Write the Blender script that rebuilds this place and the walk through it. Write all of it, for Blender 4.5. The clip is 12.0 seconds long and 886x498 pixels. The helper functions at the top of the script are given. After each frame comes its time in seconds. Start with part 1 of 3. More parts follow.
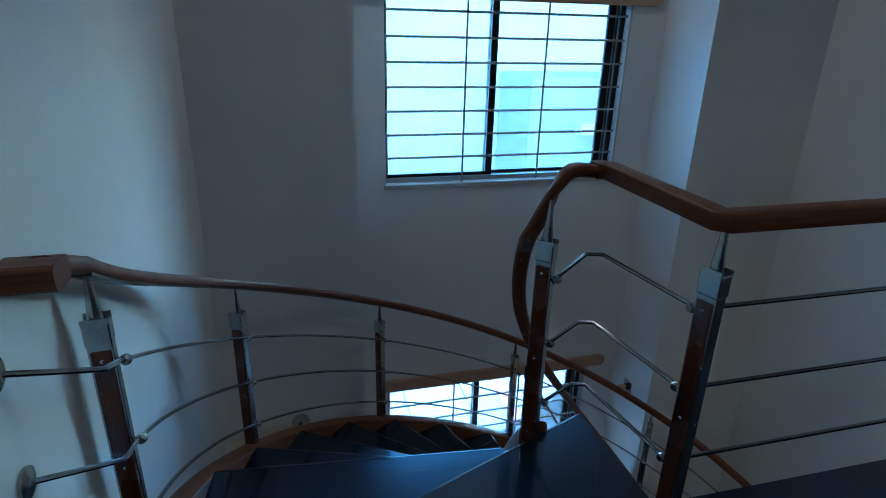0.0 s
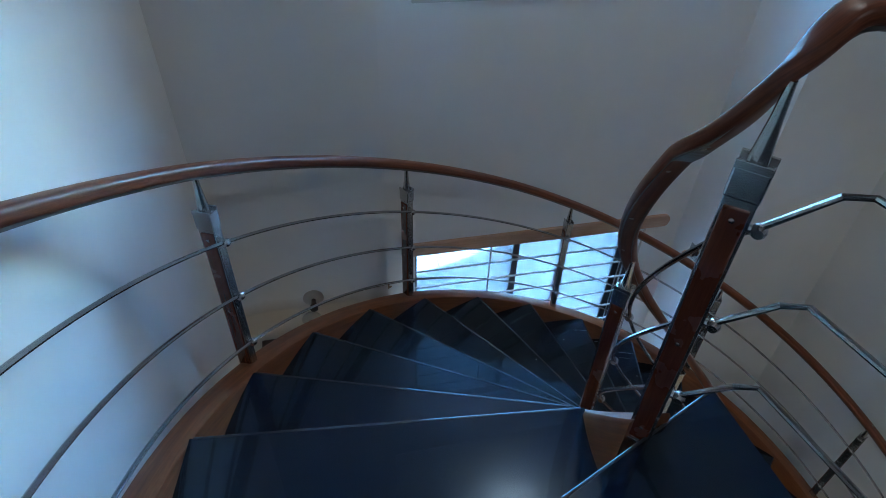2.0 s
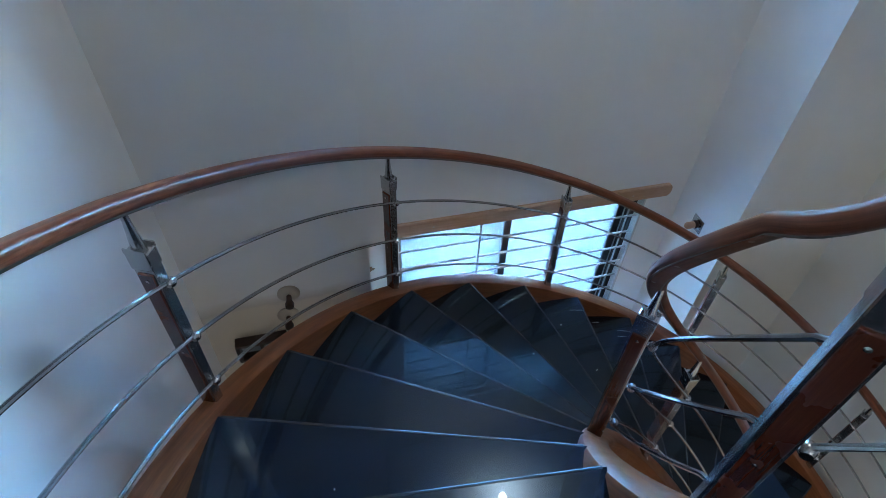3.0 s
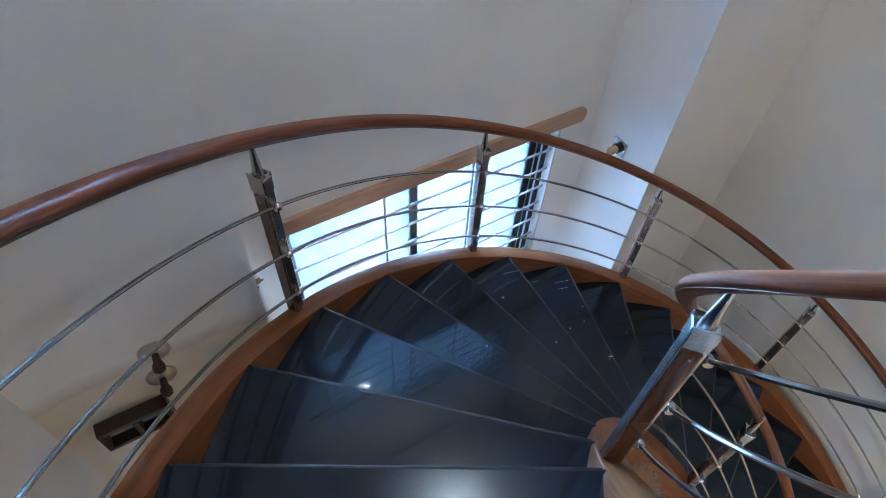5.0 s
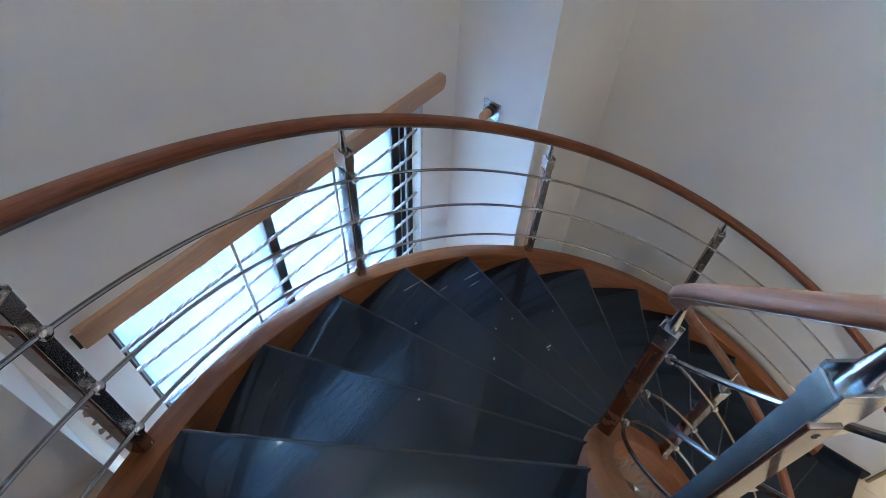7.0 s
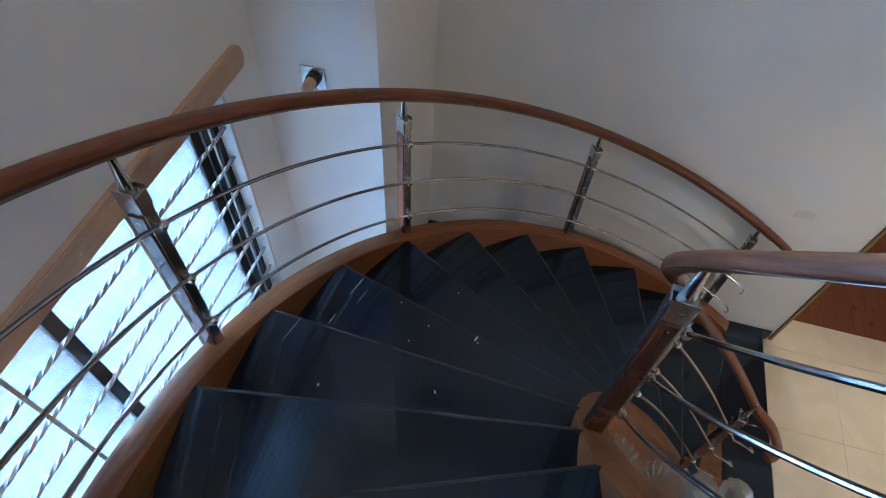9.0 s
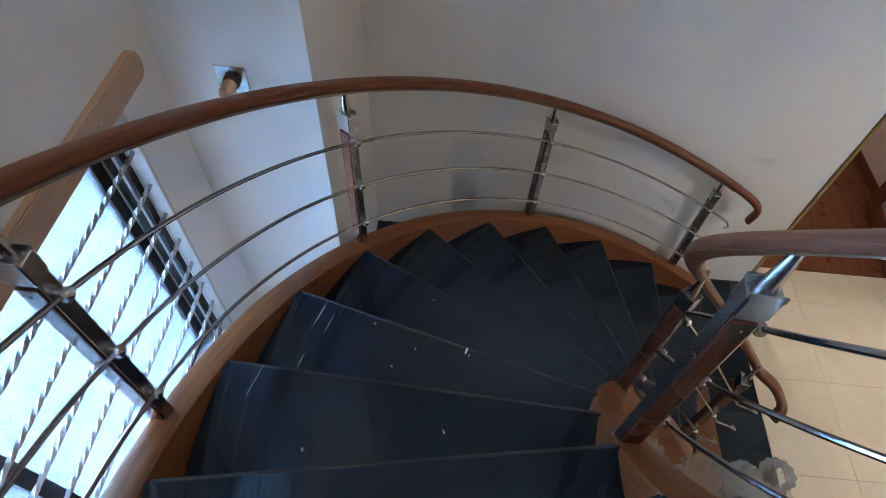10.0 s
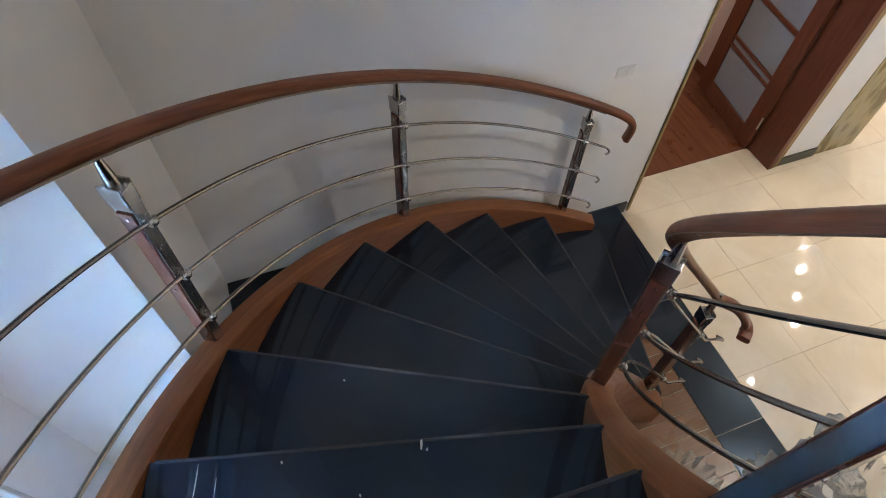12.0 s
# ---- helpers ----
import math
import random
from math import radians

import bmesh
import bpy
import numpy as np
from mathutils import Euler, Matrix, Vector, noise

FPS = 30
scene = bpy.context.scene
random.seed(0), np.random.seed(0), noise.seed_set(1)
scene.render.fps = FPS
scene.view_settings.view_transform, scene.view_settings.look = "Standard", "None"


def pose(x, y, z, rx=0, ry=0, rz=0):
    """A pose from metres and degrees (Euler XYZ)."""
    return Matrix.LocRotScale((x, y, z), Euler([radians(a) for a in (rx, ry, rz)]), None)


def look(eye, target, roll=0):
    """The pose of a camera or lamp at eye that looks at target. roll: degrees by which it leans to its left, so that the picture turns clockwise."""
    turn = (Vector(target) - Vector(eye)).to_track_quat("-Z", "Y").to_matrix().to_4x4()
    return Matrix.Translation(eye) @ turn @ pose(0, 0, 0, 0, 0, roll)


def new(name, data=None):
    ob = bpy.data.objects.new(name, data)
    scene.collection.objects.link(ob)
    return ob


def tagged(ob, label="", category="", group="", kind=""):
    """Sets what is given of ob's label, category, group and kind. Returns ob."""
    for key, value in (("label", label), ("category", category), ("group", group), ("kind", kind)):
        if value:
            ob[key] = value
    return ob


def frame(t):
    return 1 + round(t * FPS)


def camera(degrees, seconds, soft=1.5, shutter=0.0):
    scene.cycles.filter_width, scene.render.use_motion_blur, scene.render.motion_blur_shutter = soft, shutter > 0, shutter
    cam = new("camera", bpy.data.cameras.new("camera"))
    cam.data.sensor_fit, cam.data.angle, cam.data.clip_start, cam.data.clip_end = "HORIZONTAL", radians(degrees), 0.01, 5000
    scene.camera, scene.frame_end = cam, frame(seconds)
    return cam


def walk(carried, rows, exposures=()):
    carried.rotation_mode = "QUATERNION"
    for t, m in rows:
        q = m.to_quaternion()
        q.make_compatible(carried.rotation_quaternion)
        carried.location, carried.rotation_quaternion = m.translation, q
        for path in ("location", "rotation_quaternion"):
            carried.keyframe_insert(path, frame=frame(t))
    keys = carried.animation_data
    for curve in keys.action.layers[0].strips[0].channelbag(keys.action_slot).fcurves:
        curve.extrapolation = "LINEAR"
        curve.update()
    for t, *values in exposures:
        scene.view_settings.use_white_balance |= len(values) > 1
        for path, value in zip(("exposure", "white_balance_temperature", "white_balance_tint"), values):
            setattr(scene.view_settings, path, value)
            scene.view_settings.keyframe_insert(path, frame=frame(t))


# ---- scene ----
cam = camera(74.8, 12.0, soft=0.9)
ROWS = [
    (0, (-1.422, -1.47, 4.814), (-0.934, 0.33, 4.09), 1.5),
    (0.5, (-1.394, -1.266, 4.748), (-0.975, 0.459, 3.826), 1.3),
    (1, (-1.409, -1.055, 4.714), (-1.011, 0.576, 3.626), 1.8),
    (1.5, (-1.383, -0.844, 4.68), (-1.004, 0.713, 3.484), 2.0),
    (2, (-1.335, -0.621, 4.666), (-0.968, 0.866, 3.379), 2.1),
    (2.5, (-1.29, -0.426, 4.634), (-0.927, 0.997, 3.277), 2.0),
    (3, (-1.277, -0.241, 4.64), (-0.877, 1.094, 3.206), 2.8),
    (5, (-1.188, 0.32, 4.297), (-0.479, 1.372, 2.751), 3.7),
    (5.5, (-1.184, 0.444, 4.223), (-0.385, 1.432, 2.678), 3.9),
    (6, (-1.134, 0.539, 4.115), (-0.25, 1.464, 2.578), 3.9),
    (6.5, (-1.037, 0.633, 4.025), (-0.085, 1.47, 2.478), 3.7),
    (7, (-0.937, 0.708, 3.947), (0.07, 1.449, 2.386), 3.2),
    (9, (-0.618, 1.031, 3.57), (0.553, 1.267, 1.966), 4.6),
    (9.5, (-0.532, 1.111, 3.463), (0.65, 1.247, 1.856), 4.5),
    (10, (-0.436, 1.174, 3.382), (0.741, 1.198, 1.765), 4.2),
    (10.5, (-0.328, 1.198, 3.29), (0.839, 1.12, 1.667), 4.1),
    (11, (-0.201, 1.189, 3.182), (0.951, 1.01, 1.557), 3.1),
    (11.5, (-0.074, 1.201, 3.079), (1.046, 0.886, 1.451), 2.4),
    (12, (0.044, 1.215, 3.007), (1.112, 0.778, 1.374), 2.3),
]
EXPOSURES = [(0.0, 5.0, 4750, -4), (1.5, 5.7, 4900, 0), (3.0, 6.55, 5050, 2), (5.0, 7.1, 5600, 7), (7.0, 7.07, 5650, 7), (9.0, 6.62, 5750, 8), (12.0, 7.02, 5850, 9)]
walk(cam, [(t, look(eye, target, roll)) for t, eye, target, roll in ROWS], EXPOSURES)

# ---- world and lights ----
world = bpy.data.worlds.new("world")
scene.world = world
world.use_nodes = True
wn = world.node_tree.nodes
sky = wn.new("ShaderNodeTexSky")
sky.sky_type, sky.sun_disc = "NISHITA", False
sky.sun_elevation, sky.sun_rotation = radians(42), radians(200)
sky.air_density, sky.dust_density, sky.ozone_density = 1.6, 0.2, 6.0
wn["Background"].inputs["Strength"].default_value = 0.15
world.node_tree.links.new(sky.outputs[0], wn["Background"].inputs["Color"])

sun = new("sun", bpy.data.lights.new("sun", "SUN"))
sun.data.energy, sun.data.angle, sun.data.color = 0.3, radians(12), (1.0, 0.96, 0.9)
sun.matrix_world = look((0, 0, 20), (6.0, 16.0, 0))

RISE, STEP, K_TOP = 0.2075, 12.37, 15
LANDING = RISE * 17
HALL_H, TOP_H = 3.23, 6.63


def spot(x, y, z, watts, colour, size=150):
    lamp = new("downlight_lamp", bpy.data.lights.new("downlight_lamp", "SPOT"))
    lamp.data.energy, lamp.data.color, lamp.data.spot_size, lamp.data.spot_blend = watts, colour, radians(size), 0.6
    lamp.data.shadow_soft_size = 0.012
    lamp.location = (x, y, z)
    return lamp


WARM = (1.0, 0.86, 0.70)
# The last two are unseen additions; (3.3, -0.6) brightens the side room.
HALL_AND_ADDED_LAMPS = [(2.52, -5.04), (2.24, -4.72), (1.94, -4.42), (1.63, -4.12), (1.20, -3.15), (2.41, -3.27), (0.2, -2.2), (3.3, -0.6)]
TOP_LAMPS = [(-0.2, 1.35), (-0.2, -2.2)]
for x, y in HALL_AND_ADDED_LAMPS[1:6:2] + [(0.2, -2.2), (3.3, -0.6)]:
    spot(x, y, HALL_H - 0.05, 0.8, WARM)
for x, y in TOP_LAMPS:
    spot(x, y, TOP_H - 0.05, 0.6, (1.0, 0.82, 0.64))


# ---- materials ----
class Mat:
    """A small wrapper that builds node materials."""

    def __init__(self, name, rough=0.5, metal=0.0):
        self.m = bpy.data.materials.new(name)
        self.m.use_nodes = True
        self.t = self.m.node_tree
        self.b = self.t.nodes["Principled BSDF"]
        self.b.inputs["Roughness"].default_value = rough
        self.b.inputs["Metallic"].default_value = metal

    def n(self, kind, **values):
        node = self.t.nodes.new(kind)
        for k, v in values.items():
            node.inputs[k.replace("_", " ")].default_value = v
        return node

    def link(self, a, b):
        self.t.links.new(a, b)

    def coords(self, which="Object", scale=(1, 1, 1)):
        c, m = self.n("ShaderNodeTexCoord"), self.n("ShaderNodeMapping")
        m.inputs["Scale"].default_value = scale
        self.link(c.outputs[which], m.inputs["Vector"])
        return m.outputs[0]

    def world_coords(self, scale=(1, 1, 1)):
        c, m = self.n("ShaderNodeNewGeometry"), self.n("ShaderNodeMapping")
        m.inputs["Scale"].default_value = scale
        self.link(c.outputs["Position"], m.inputs["Vector"])
        return m.outputs[0]

    def noise(self, vec, scale, detail=4, rough=0.55, distort=0.0):
        n = self.n("ShaderNodeTexNoise", Scale=scale, Detail=detail, Roughness=rough, Distortion=distort)
        self.link(vec, n.inputs["Vector"])
        return n.outputs["Fac"]

    def ramp(self, fac, stops):
        r = self.n("ShaderNodeValToRGB")
        el = r.color_ramp.elements
        while len(el) < len(stops):
            el.new(0.5)
        for e, (p, c) in zip(el, stops):
            e.position, e.color = p, (*c, 1)
        self.link(fac, r.inputs["Fac"])
        return r.outputs["Color"]

    def mix(self, fac, a, b, mode="MIX"):
        x = self.t.nodes.new("ShaderNodeMix")
        x.data_type, x.blend_type = "RGBA", mode
        for sock, v in ((x.inputs[0], fac), (x.inputs[6], a), (x.inputs[7], b)):
            if isinstance(v, bpy.types.NodeSocket):
                self.link(v, sock)
            elif isinstance(v, tuple):
                sock.default_value = (*v, 1)
            else:
                sock.default_value = v
        return x.outputs[2]

    def span(self, fac, lo, hi, a=0.0, b=1.0):
        r = self.n("ShaderNodeMapRange")
        for k, v in zip(("From Min", "From Max", "To Min", "To Max"), (a, b, lo, hi)):
            r.inputs[k].default_value = v
        self.link(fac, r.inputs["Value"])
        return r.outputs["Result"]

    def base(self, c):
        if isinstance(c, tuple):
            self.b.inputs["Base Color"].default_value = (*c, 1)
        else:
            self.link(c, self.b.inputs["Base Color"])
        return self

    def rough(self, s):
        self.link(s, self.b.inputs["Roughness"])
        return self

    def bump(self, s, strength=0.2, dist=0.002):
        n = self.n("ShaderNodeBump", Strength=strength, Distance=dist)
        self.link(s, n.inputs["Height"])
        self.link(n.outputs[0], self.b.inputs["Normal"])
        return self

    def random(self):
        return self.n("ShaderNodeObjectInfo").outputs["Random"]


def plaster(name, colour):
    m = Mat(name, 0.55)
    v = m.world_coords()
    big, fine = m.noise(v, 1.3, 5, 0.6), m.noise(v, 90, 3)
    dark = tuple(c * 0.93 for c in colour)
    m.base(m.mix(m.span(big, 0, 1, 0.35, 0.7), colour, dark))
    m.rough(m.span(big, 0.55, 0.72, 0.3, 0.7))
    lumps = m.noise(v, 9, 3)
    m.bump(m.mix(0.35, fine, lumps), 0.12, 0.003)
    return m.m


def worn_plaster(name, colour):
    """Wall paint that ends in an uneven line above bare beige plaster, with a brown damp edge."""
    m = Mat(name, 0.6)
    v = m.world_coords()
    big, edge = m.noise(v, 1.3, 5, 0.6), m.noise(v, 5.0, 5, 0.6, 0.4)
    split = m.n("ShaderNodeSeparateXYZ")
    m.link(m.world_coords(), split.inputs[0])
    rise = m.t.nodes.new("ShaderNodeMath")
    rise.operation = "MULTIPLY_ADD"
    m.link(edge, rise.inputs[0])
    rise.inputs[1].default_value = 0.12
    m.link(split.outputs["Z"], rise.inputs[2])
    bare = m.span(rise.outputs[0], 1.0, 0.0, 2.405, 2.425)
    damp = m.span(rise.outputs[0], 0.8, 0.0, 2.42, 2.50)
    paint = m.mix(m.span(big, 0, 1, 0.35, 0.7), colour, tuple(c * 0.93 for c in colour))
    stained = m.mix(damp, paint, (0.52, 0.46, 0.40))
    m.base(m.mix(bare, stained, (0.66, 0.60, 0.51)))
    m.bump(m.mix(0.35, m.noise(v, 90, 3), m.noise(v, 9, 3)), 0.12, 0.003)
    return m.m


def wood(name, dark, light, rough=0.3, scale=(1.2, 9, 9), coord="UV", coat=0.08):
    m = Mat(name, rough)
    v = m.coords(coord, scale)
    grain = m.noise(v, 4.0, 3, 0.5, 0.25)
    fine = m.noise(v, 19.0, 3, 0.6)
    col = m.ramp(m.mix(0.4, grain, fine), [(0.36, dark), (0.5, tuple(0.6 * a + 0.4 * b for a, b in zip(dark, light))), (0.66, light)])
    if coord == "Object":
        col = m.mix(m.span(m.random(), 0.0, 0.45), col, dark)
    col = m.mix(m.span(m.noise(m.world_coords(), 2.5, 3), 0.0, 0.35, 0.35, 0.7), col, tuple(c * 0.75 for c in light))
    m.base(col)
    m.rough(m.span(m.noise(m.world_coords(), 9, 4), rough - 0.05, rough + 0.1, 0.3, 0.7))
    m.bump(fine, 0.06, 0.001)
    m.b.inputs["Coat Weight"].default_value = coat
    m.b.inputs["Specular IOR Level"].default_value = 0.35
    m.b.inputs["Coat Roughness"].default_value = 0.2 if coat < 0.5 else 0.08
    return m.m


def granite(name, base, rough=0.21):
    m = Mat(name, rough)
    v = m.world_coords()
    speck = m.noise(v, 320, 2, 0.7)
    cloud = m.noise(v, 2.2, 5, 0.55)
    dust = m.noise(v, 11.0, 9, 0.78, 0.6)
    col = m.mix(m.span(speck, 0, 1, 0.6, 0.8), base, tuple(c * 1.8 for c in base))
    col = m.mix(m.span(dust, 0, 0.14, 0.58, 0.85), col, (0.011, 0.0165, 0.028))
    m.base(col)
    m.rough(m.span(m.mix(0.4, cloud, dust), rough - 0.02, rough + 0.02, 0.35, 0.7))
    m.bump(m.noise(v, 5, 3), 0.01, 0.002)
    m.b.inputs["IOR"].default_value = 1.5
    m.b.inputs["Coat Weight"].default_value = 0.28
    m.b.inputs["Specular IOR Level"].default_value = 0.5
    # Blue sky reflected from the windows is tinted into the sheen.
    m.b.inputs["Specular Tint"].default_value = (0.55, 0.75, 1.0, 1)
    m.b.inputs["Coat Roughness"].default_value = 0.012
    return m.m


def steel(name, colour=(0.52, 0.515, 0.51), rough=0.24):
    m = Mat(name, rough, 1.0)
    v = m.world_coords((1, 1, 1))
    m.base(m.mix(m.noise(v, 14, 6, 0.7), colour, tuple(c * 0.85 for c in colour)))
    m.rough(m.span(m.noise(v, 25, 6, 0.7), rough - 0.03, rough + 0.05, 0.3, 0.75))
    return m.m


def plain(name, colour, rough=0.5, metal=0.0, vary=0.85, scale=20):
    m = Mat(name, rough, metal)
    m.base(m.mix(m.noise(m.world_coords(), scale, 5), colour, tuple(c * vary for c in colour)))
    return m.m


def crystal_glass():
    m = Mat("crystal", 0.04)
    out = m.t.nodes["Material Output"]
    clear, gloss, mix = m.n("ShaderNodeBsdfTransparent"), m.n("ShaderNodeBsdfGlossy", Roughness=0.06), m.n("ShaderNodeMixShader")
    clear.inputs["Color"].default_value = (0.985, 0.99, 0.99, 1)
    bump = m.n("ShaderNodeBump", Strength=0.6, Distance=0.004)
    m.link(m.noise(m.world_coords(), 70, 2), bump.inputs["Height"])
    m.link(bump.outputs[0], gloss.inputs["Normal"])
    fresnel = m.n("ShaderNodeFresnel", IOR=1.35)
    m.link(bump.outputs[0], fresnel.inputs["Normal"])
    m.link(fresnel.outputs[0], mix.inputs[0])
    m.link(clear.outputs[0], mix.inputs[1])
    m.link(gloss.outputs[0], mix.inputs[2])
    body, blend = m.n("ShaderNodeBsdfTranslucent"), m.n("ShaderNodeMixShader", Fac=0.16)
    body.inputs["Color"].default_value = (0.86, 0.88, 0.88, 1)
    m.link(mix.outputs[0], blend.inputs[1])
    m.link(body.outputs[0], blend.inputs[2])
    m.link(blend.outputs[0], out.inputs["Surface"])
    return m.m


def thin_glass(name, dirt, tint=(1, 1, 1), patchy=0.45):
    m = Mat(name, 0.05)
    out = m.t.nodes["Material Output"]
    clear, gloss, film = m.n("ShaderNodeBsdfTransparent"), m.n("ShaderNodeBsdfGlossy", Roughness=0.03), m.n("ShaderNodeBsdfTranslucent")
    clear.inputs["Color"].default_value = (*tint, 1)
    film.inputs["Color"].default_value = (0.8, 0.82, 0.83, 1)
    mix, mix2 = m.n("ShaderNodeMixShader"), m.n("ShaderNodeMixShader")
    m.link(m.n("ShaderNodeFresnel", IOR=1.45).outputs[0], mix.inputs[0])
    m.link(clear.outputs[0], mix.inputs[1])
    m.link(gloss.outputs[0], mix.inputs[2])
    streak = m.noise(m.world_coords((14, 14, 1.2)), 2.0, 6, 0.65)
    m.link(m.span(streak, dirt * (1 - patchy), dirt * (1 + patchy), 0.35, 0.7), mix2.inputs[0])
    m.link(mix.outputs[0], mix2.inputs[1])
    m.link(film.outputs[0], mix2.inputs[2])
    m.link(mix2.outputs[0], out.inputs["Surface"])
    return m.m


def glow(name, colour, strength):
    m = Mat(name)
    m.base((0.9, 0.9, 0.9))
    m.b.inputs["Emission Color"].default_value = (*colour, 1)
    m.b.inputs["Emission Strength"].default_value = strength
    return m.m


WALL = plaster("wall_paint", (0.80, 0.795, 0.79))
WALL_WORN = worn_plaster("worn_wall_paint", (0.80, 0.795, 0.79))
WALL_ROOM = plaster("room_paint", (0.62, 0.47, 0.42))
CEILING = plaster("ceiling_paint", (0.82, 0.815, 0.80))
RAIL_WOOD = wood("rail_wood", (0.078, 0.023, 0.010), (0.225, 0.072, 0.030), 0.36, (0.9, 26, 1), "UV", 0.03)
STRINGER_WOOD = wood("stringer_wood", (0.12, 0.039, 0.013), (0.25, 0.092, 0.029), 0.36, (0.8, 16, 1))
INLAY_WOOD = wood("inlay_wood", (0.075, 0.02, 0.011), (0.15, 0.045, 0.022), 0.22, (30, 30, 1.2), "Object", 0.9)
PELMET_WOOD = wood("pelmet_wood", (0.42, 0.27, 0.18), (0.58, 0.40, 0.28), 0.5, (1.5, 22, 22), "Object")
DOOR_WOOD = wood("door_wood", (0.10, 0.028, 0.012), (0.20, 0.065, 0.03), 0.35, (14, 14, 1.2), "Object")
TRIM_WOOD = wood("trim_wood", (0.22, 0.14, 0.05), (0.34, 0.24, 0.1), 0.4, (12, 12, 1.0), "Object")
PLANK_WOOD = wood("plank_wood", (0.085, 0.034, 0.012), (0.19, 0.088, 0.033), 0.28, (14, 1.4, 8), "Object")
ROOM_WOOD = wood("room_plank_wood", (0.11, 0.034, 0.015), (0.22, 0.08, 0.034), 0.3, (0.9, 10, 8), "Object")
GRANITE = granite("black_granite", (0.004, 0.0065, 0.0125))
# Paler than the treads, so part of the edge's glint is in its colour.
GRANITE_EDGE = plain("granite_nosing_glint", (0.03, 0.033, 0.04), 0.1)
STEEL = steel("polished_steel")
BAR_STEEL = steel("dull_bar_steel", (0.20, 0.19, 0.18), 0.3)
ROD_STEEL = plain("rod_steel", (0.40, 0.40, 0.41), 0.2, 1.0, 0.9, 60)
FRAME = plain("dark_aluminium", (0.022, 0.02, 0.02), 0.35, 0.4)
TRACK = plain("grey_aluminium", (0.45, 0.46, 0.47), 0.35, 0.7)
GRILLE = plain("grille_paint", (0.42, 0.42, 0.425), 0.45, 0.6)
SILL = plain("sill_stone", (0.6, 0.6, 0.58), 0.4)
PANE = thin_glass("window_glass", 0.05, (0.85, 0.97, 1.0))
PANE_LOW = thin_glass("lower_window_glass", 0.035, (1, 1, 1), 0.08)
FROSTED = plain("frosted_glass", (0.30, 0.31, 0.33), 0.25)
def veined_stone():
    m = Mat("olive_stone", 0.25)
    v = m.world_coords((1, 1, 0.35))
    w = m.n("ShaderNodeTexWave", Scale=9.0, Distortion=9.0, Detail=4.0)
    m.link(v, w.inputs["Vector"])
    m.base(m.ramp(w.outputs["Fac"], [(0.15, (0.17, 0.13, 0.05)), (0.55, (0.27, 0.21, 0.09)), (0.9, (0.33, 0.27, 0.13))]))
    return m.m


OLIVE = veined_stone()
CRYSTAL = crystal_glass()
PLASTIC = plain("white_plastic", (0.75, 0.75, 0.73), 0.35)
LAMP_ON = glow("downlight_glow", (1.0, 0.85, 0.66), 4.0)
BRASS = steel("nickel_brass", (0.52, 0.48, 0.42), 0.3)
DARK_BOX = plain("dark_box_wood", (0.03, 0.016, 0.012), 0.4)
BARE = plain("bare_plaster", (0.30, 0.22, 0.14), 0.85, 0.0, 0.7, 60)
CHIP = plain("paint_chip", (0.5, 0.52, 0.5), 0.7)


def tile_material():
    m = Mat("cream_tile", 0.08)
    v = m.world_coords()
    vein = m.noise(v, 3.0, 8, 0.6, 1.5)
    col = m.ramp(vein, [(0.3, (0.60, 0.50, 0.36)), (0.7, (0.68, 0.59, 0.45))])
    m.base(m.mix(m.span(m.random(), 0.0, 0.25), col, (0.62, 0.53, 0.40)))
    m.rough(m.span(m.noise(v, 5, 5), 0.02, 0.05, 0.3, 0.7))
    return m.m


TILE = tile_material()
GROUT = plain("tile_grout", (0.60, 0.53, 0.41), 0.8)


def paving_material():
    m = Mat("outdoor_paving", 0.8)
    v = m.world_coords()
    col = m.ramp(m.noise(v, 2.2, 8, 0.65), [(0.2, (0.38, 0.395, 0.375)), (0.8, (0.42, 0.435, 0.415))])
    m.base(m.mix(m.span(m.random(), 0, 0.4), col, (0.35, 0.365, 0.345)))
    m.bump(m.noise(v, 40, 4), 0.04, 0.002)
    return m.m


PAVING = paving_material()
BRICK_RED = plain("red_kerb_paint", (0.42, 0.16, 0.12), 0.8)
FACADE = plaster("outdoor_render", (0.22, 0.22, 0.215))
HOUSE = plaster("house_render", (0.13, 0.14, 0.14))
OUTHOUSE = plaster("outhouse_render", (0.05, 0.06, 0.065))


# ---- mesh helpers ----
def mesh_object(name, bm, material, parent=None, label="", smooth=False):
    bmesh.ops.recalc_face_normals(bm, faces=bm.faces)
    data = bpy.data.meshes.new(name)
    bm.to_mesh(data)
    bm.free()
    data.materials.append(material)
    if smooth:
        for p in data.polygons:
            p.use_smooth = True
        data.set_sharp_from_angle(angle=radians(38))
    ob = new(name, data)
    if parent is not None:
        ob.parent = parent
    if label:
        tagged(ob, label)
    return ob


def part(name, bm, material, parent, label="", smooth=False):
    return mesh_object(name, bm, material, parent, label, smooth)


def shared(name, data, parent, m):
    ob = new(name, data)
    ob.parent = parent
    ob.matrix_basis = m
    return ob


def thing(name, label, category, group="", at=None):
    ob = new(name)
    ob.empty_display_size = 0.1
    if at is not None:
        ob.matrix_basis = at
    return tagged(ob, label, category, group)


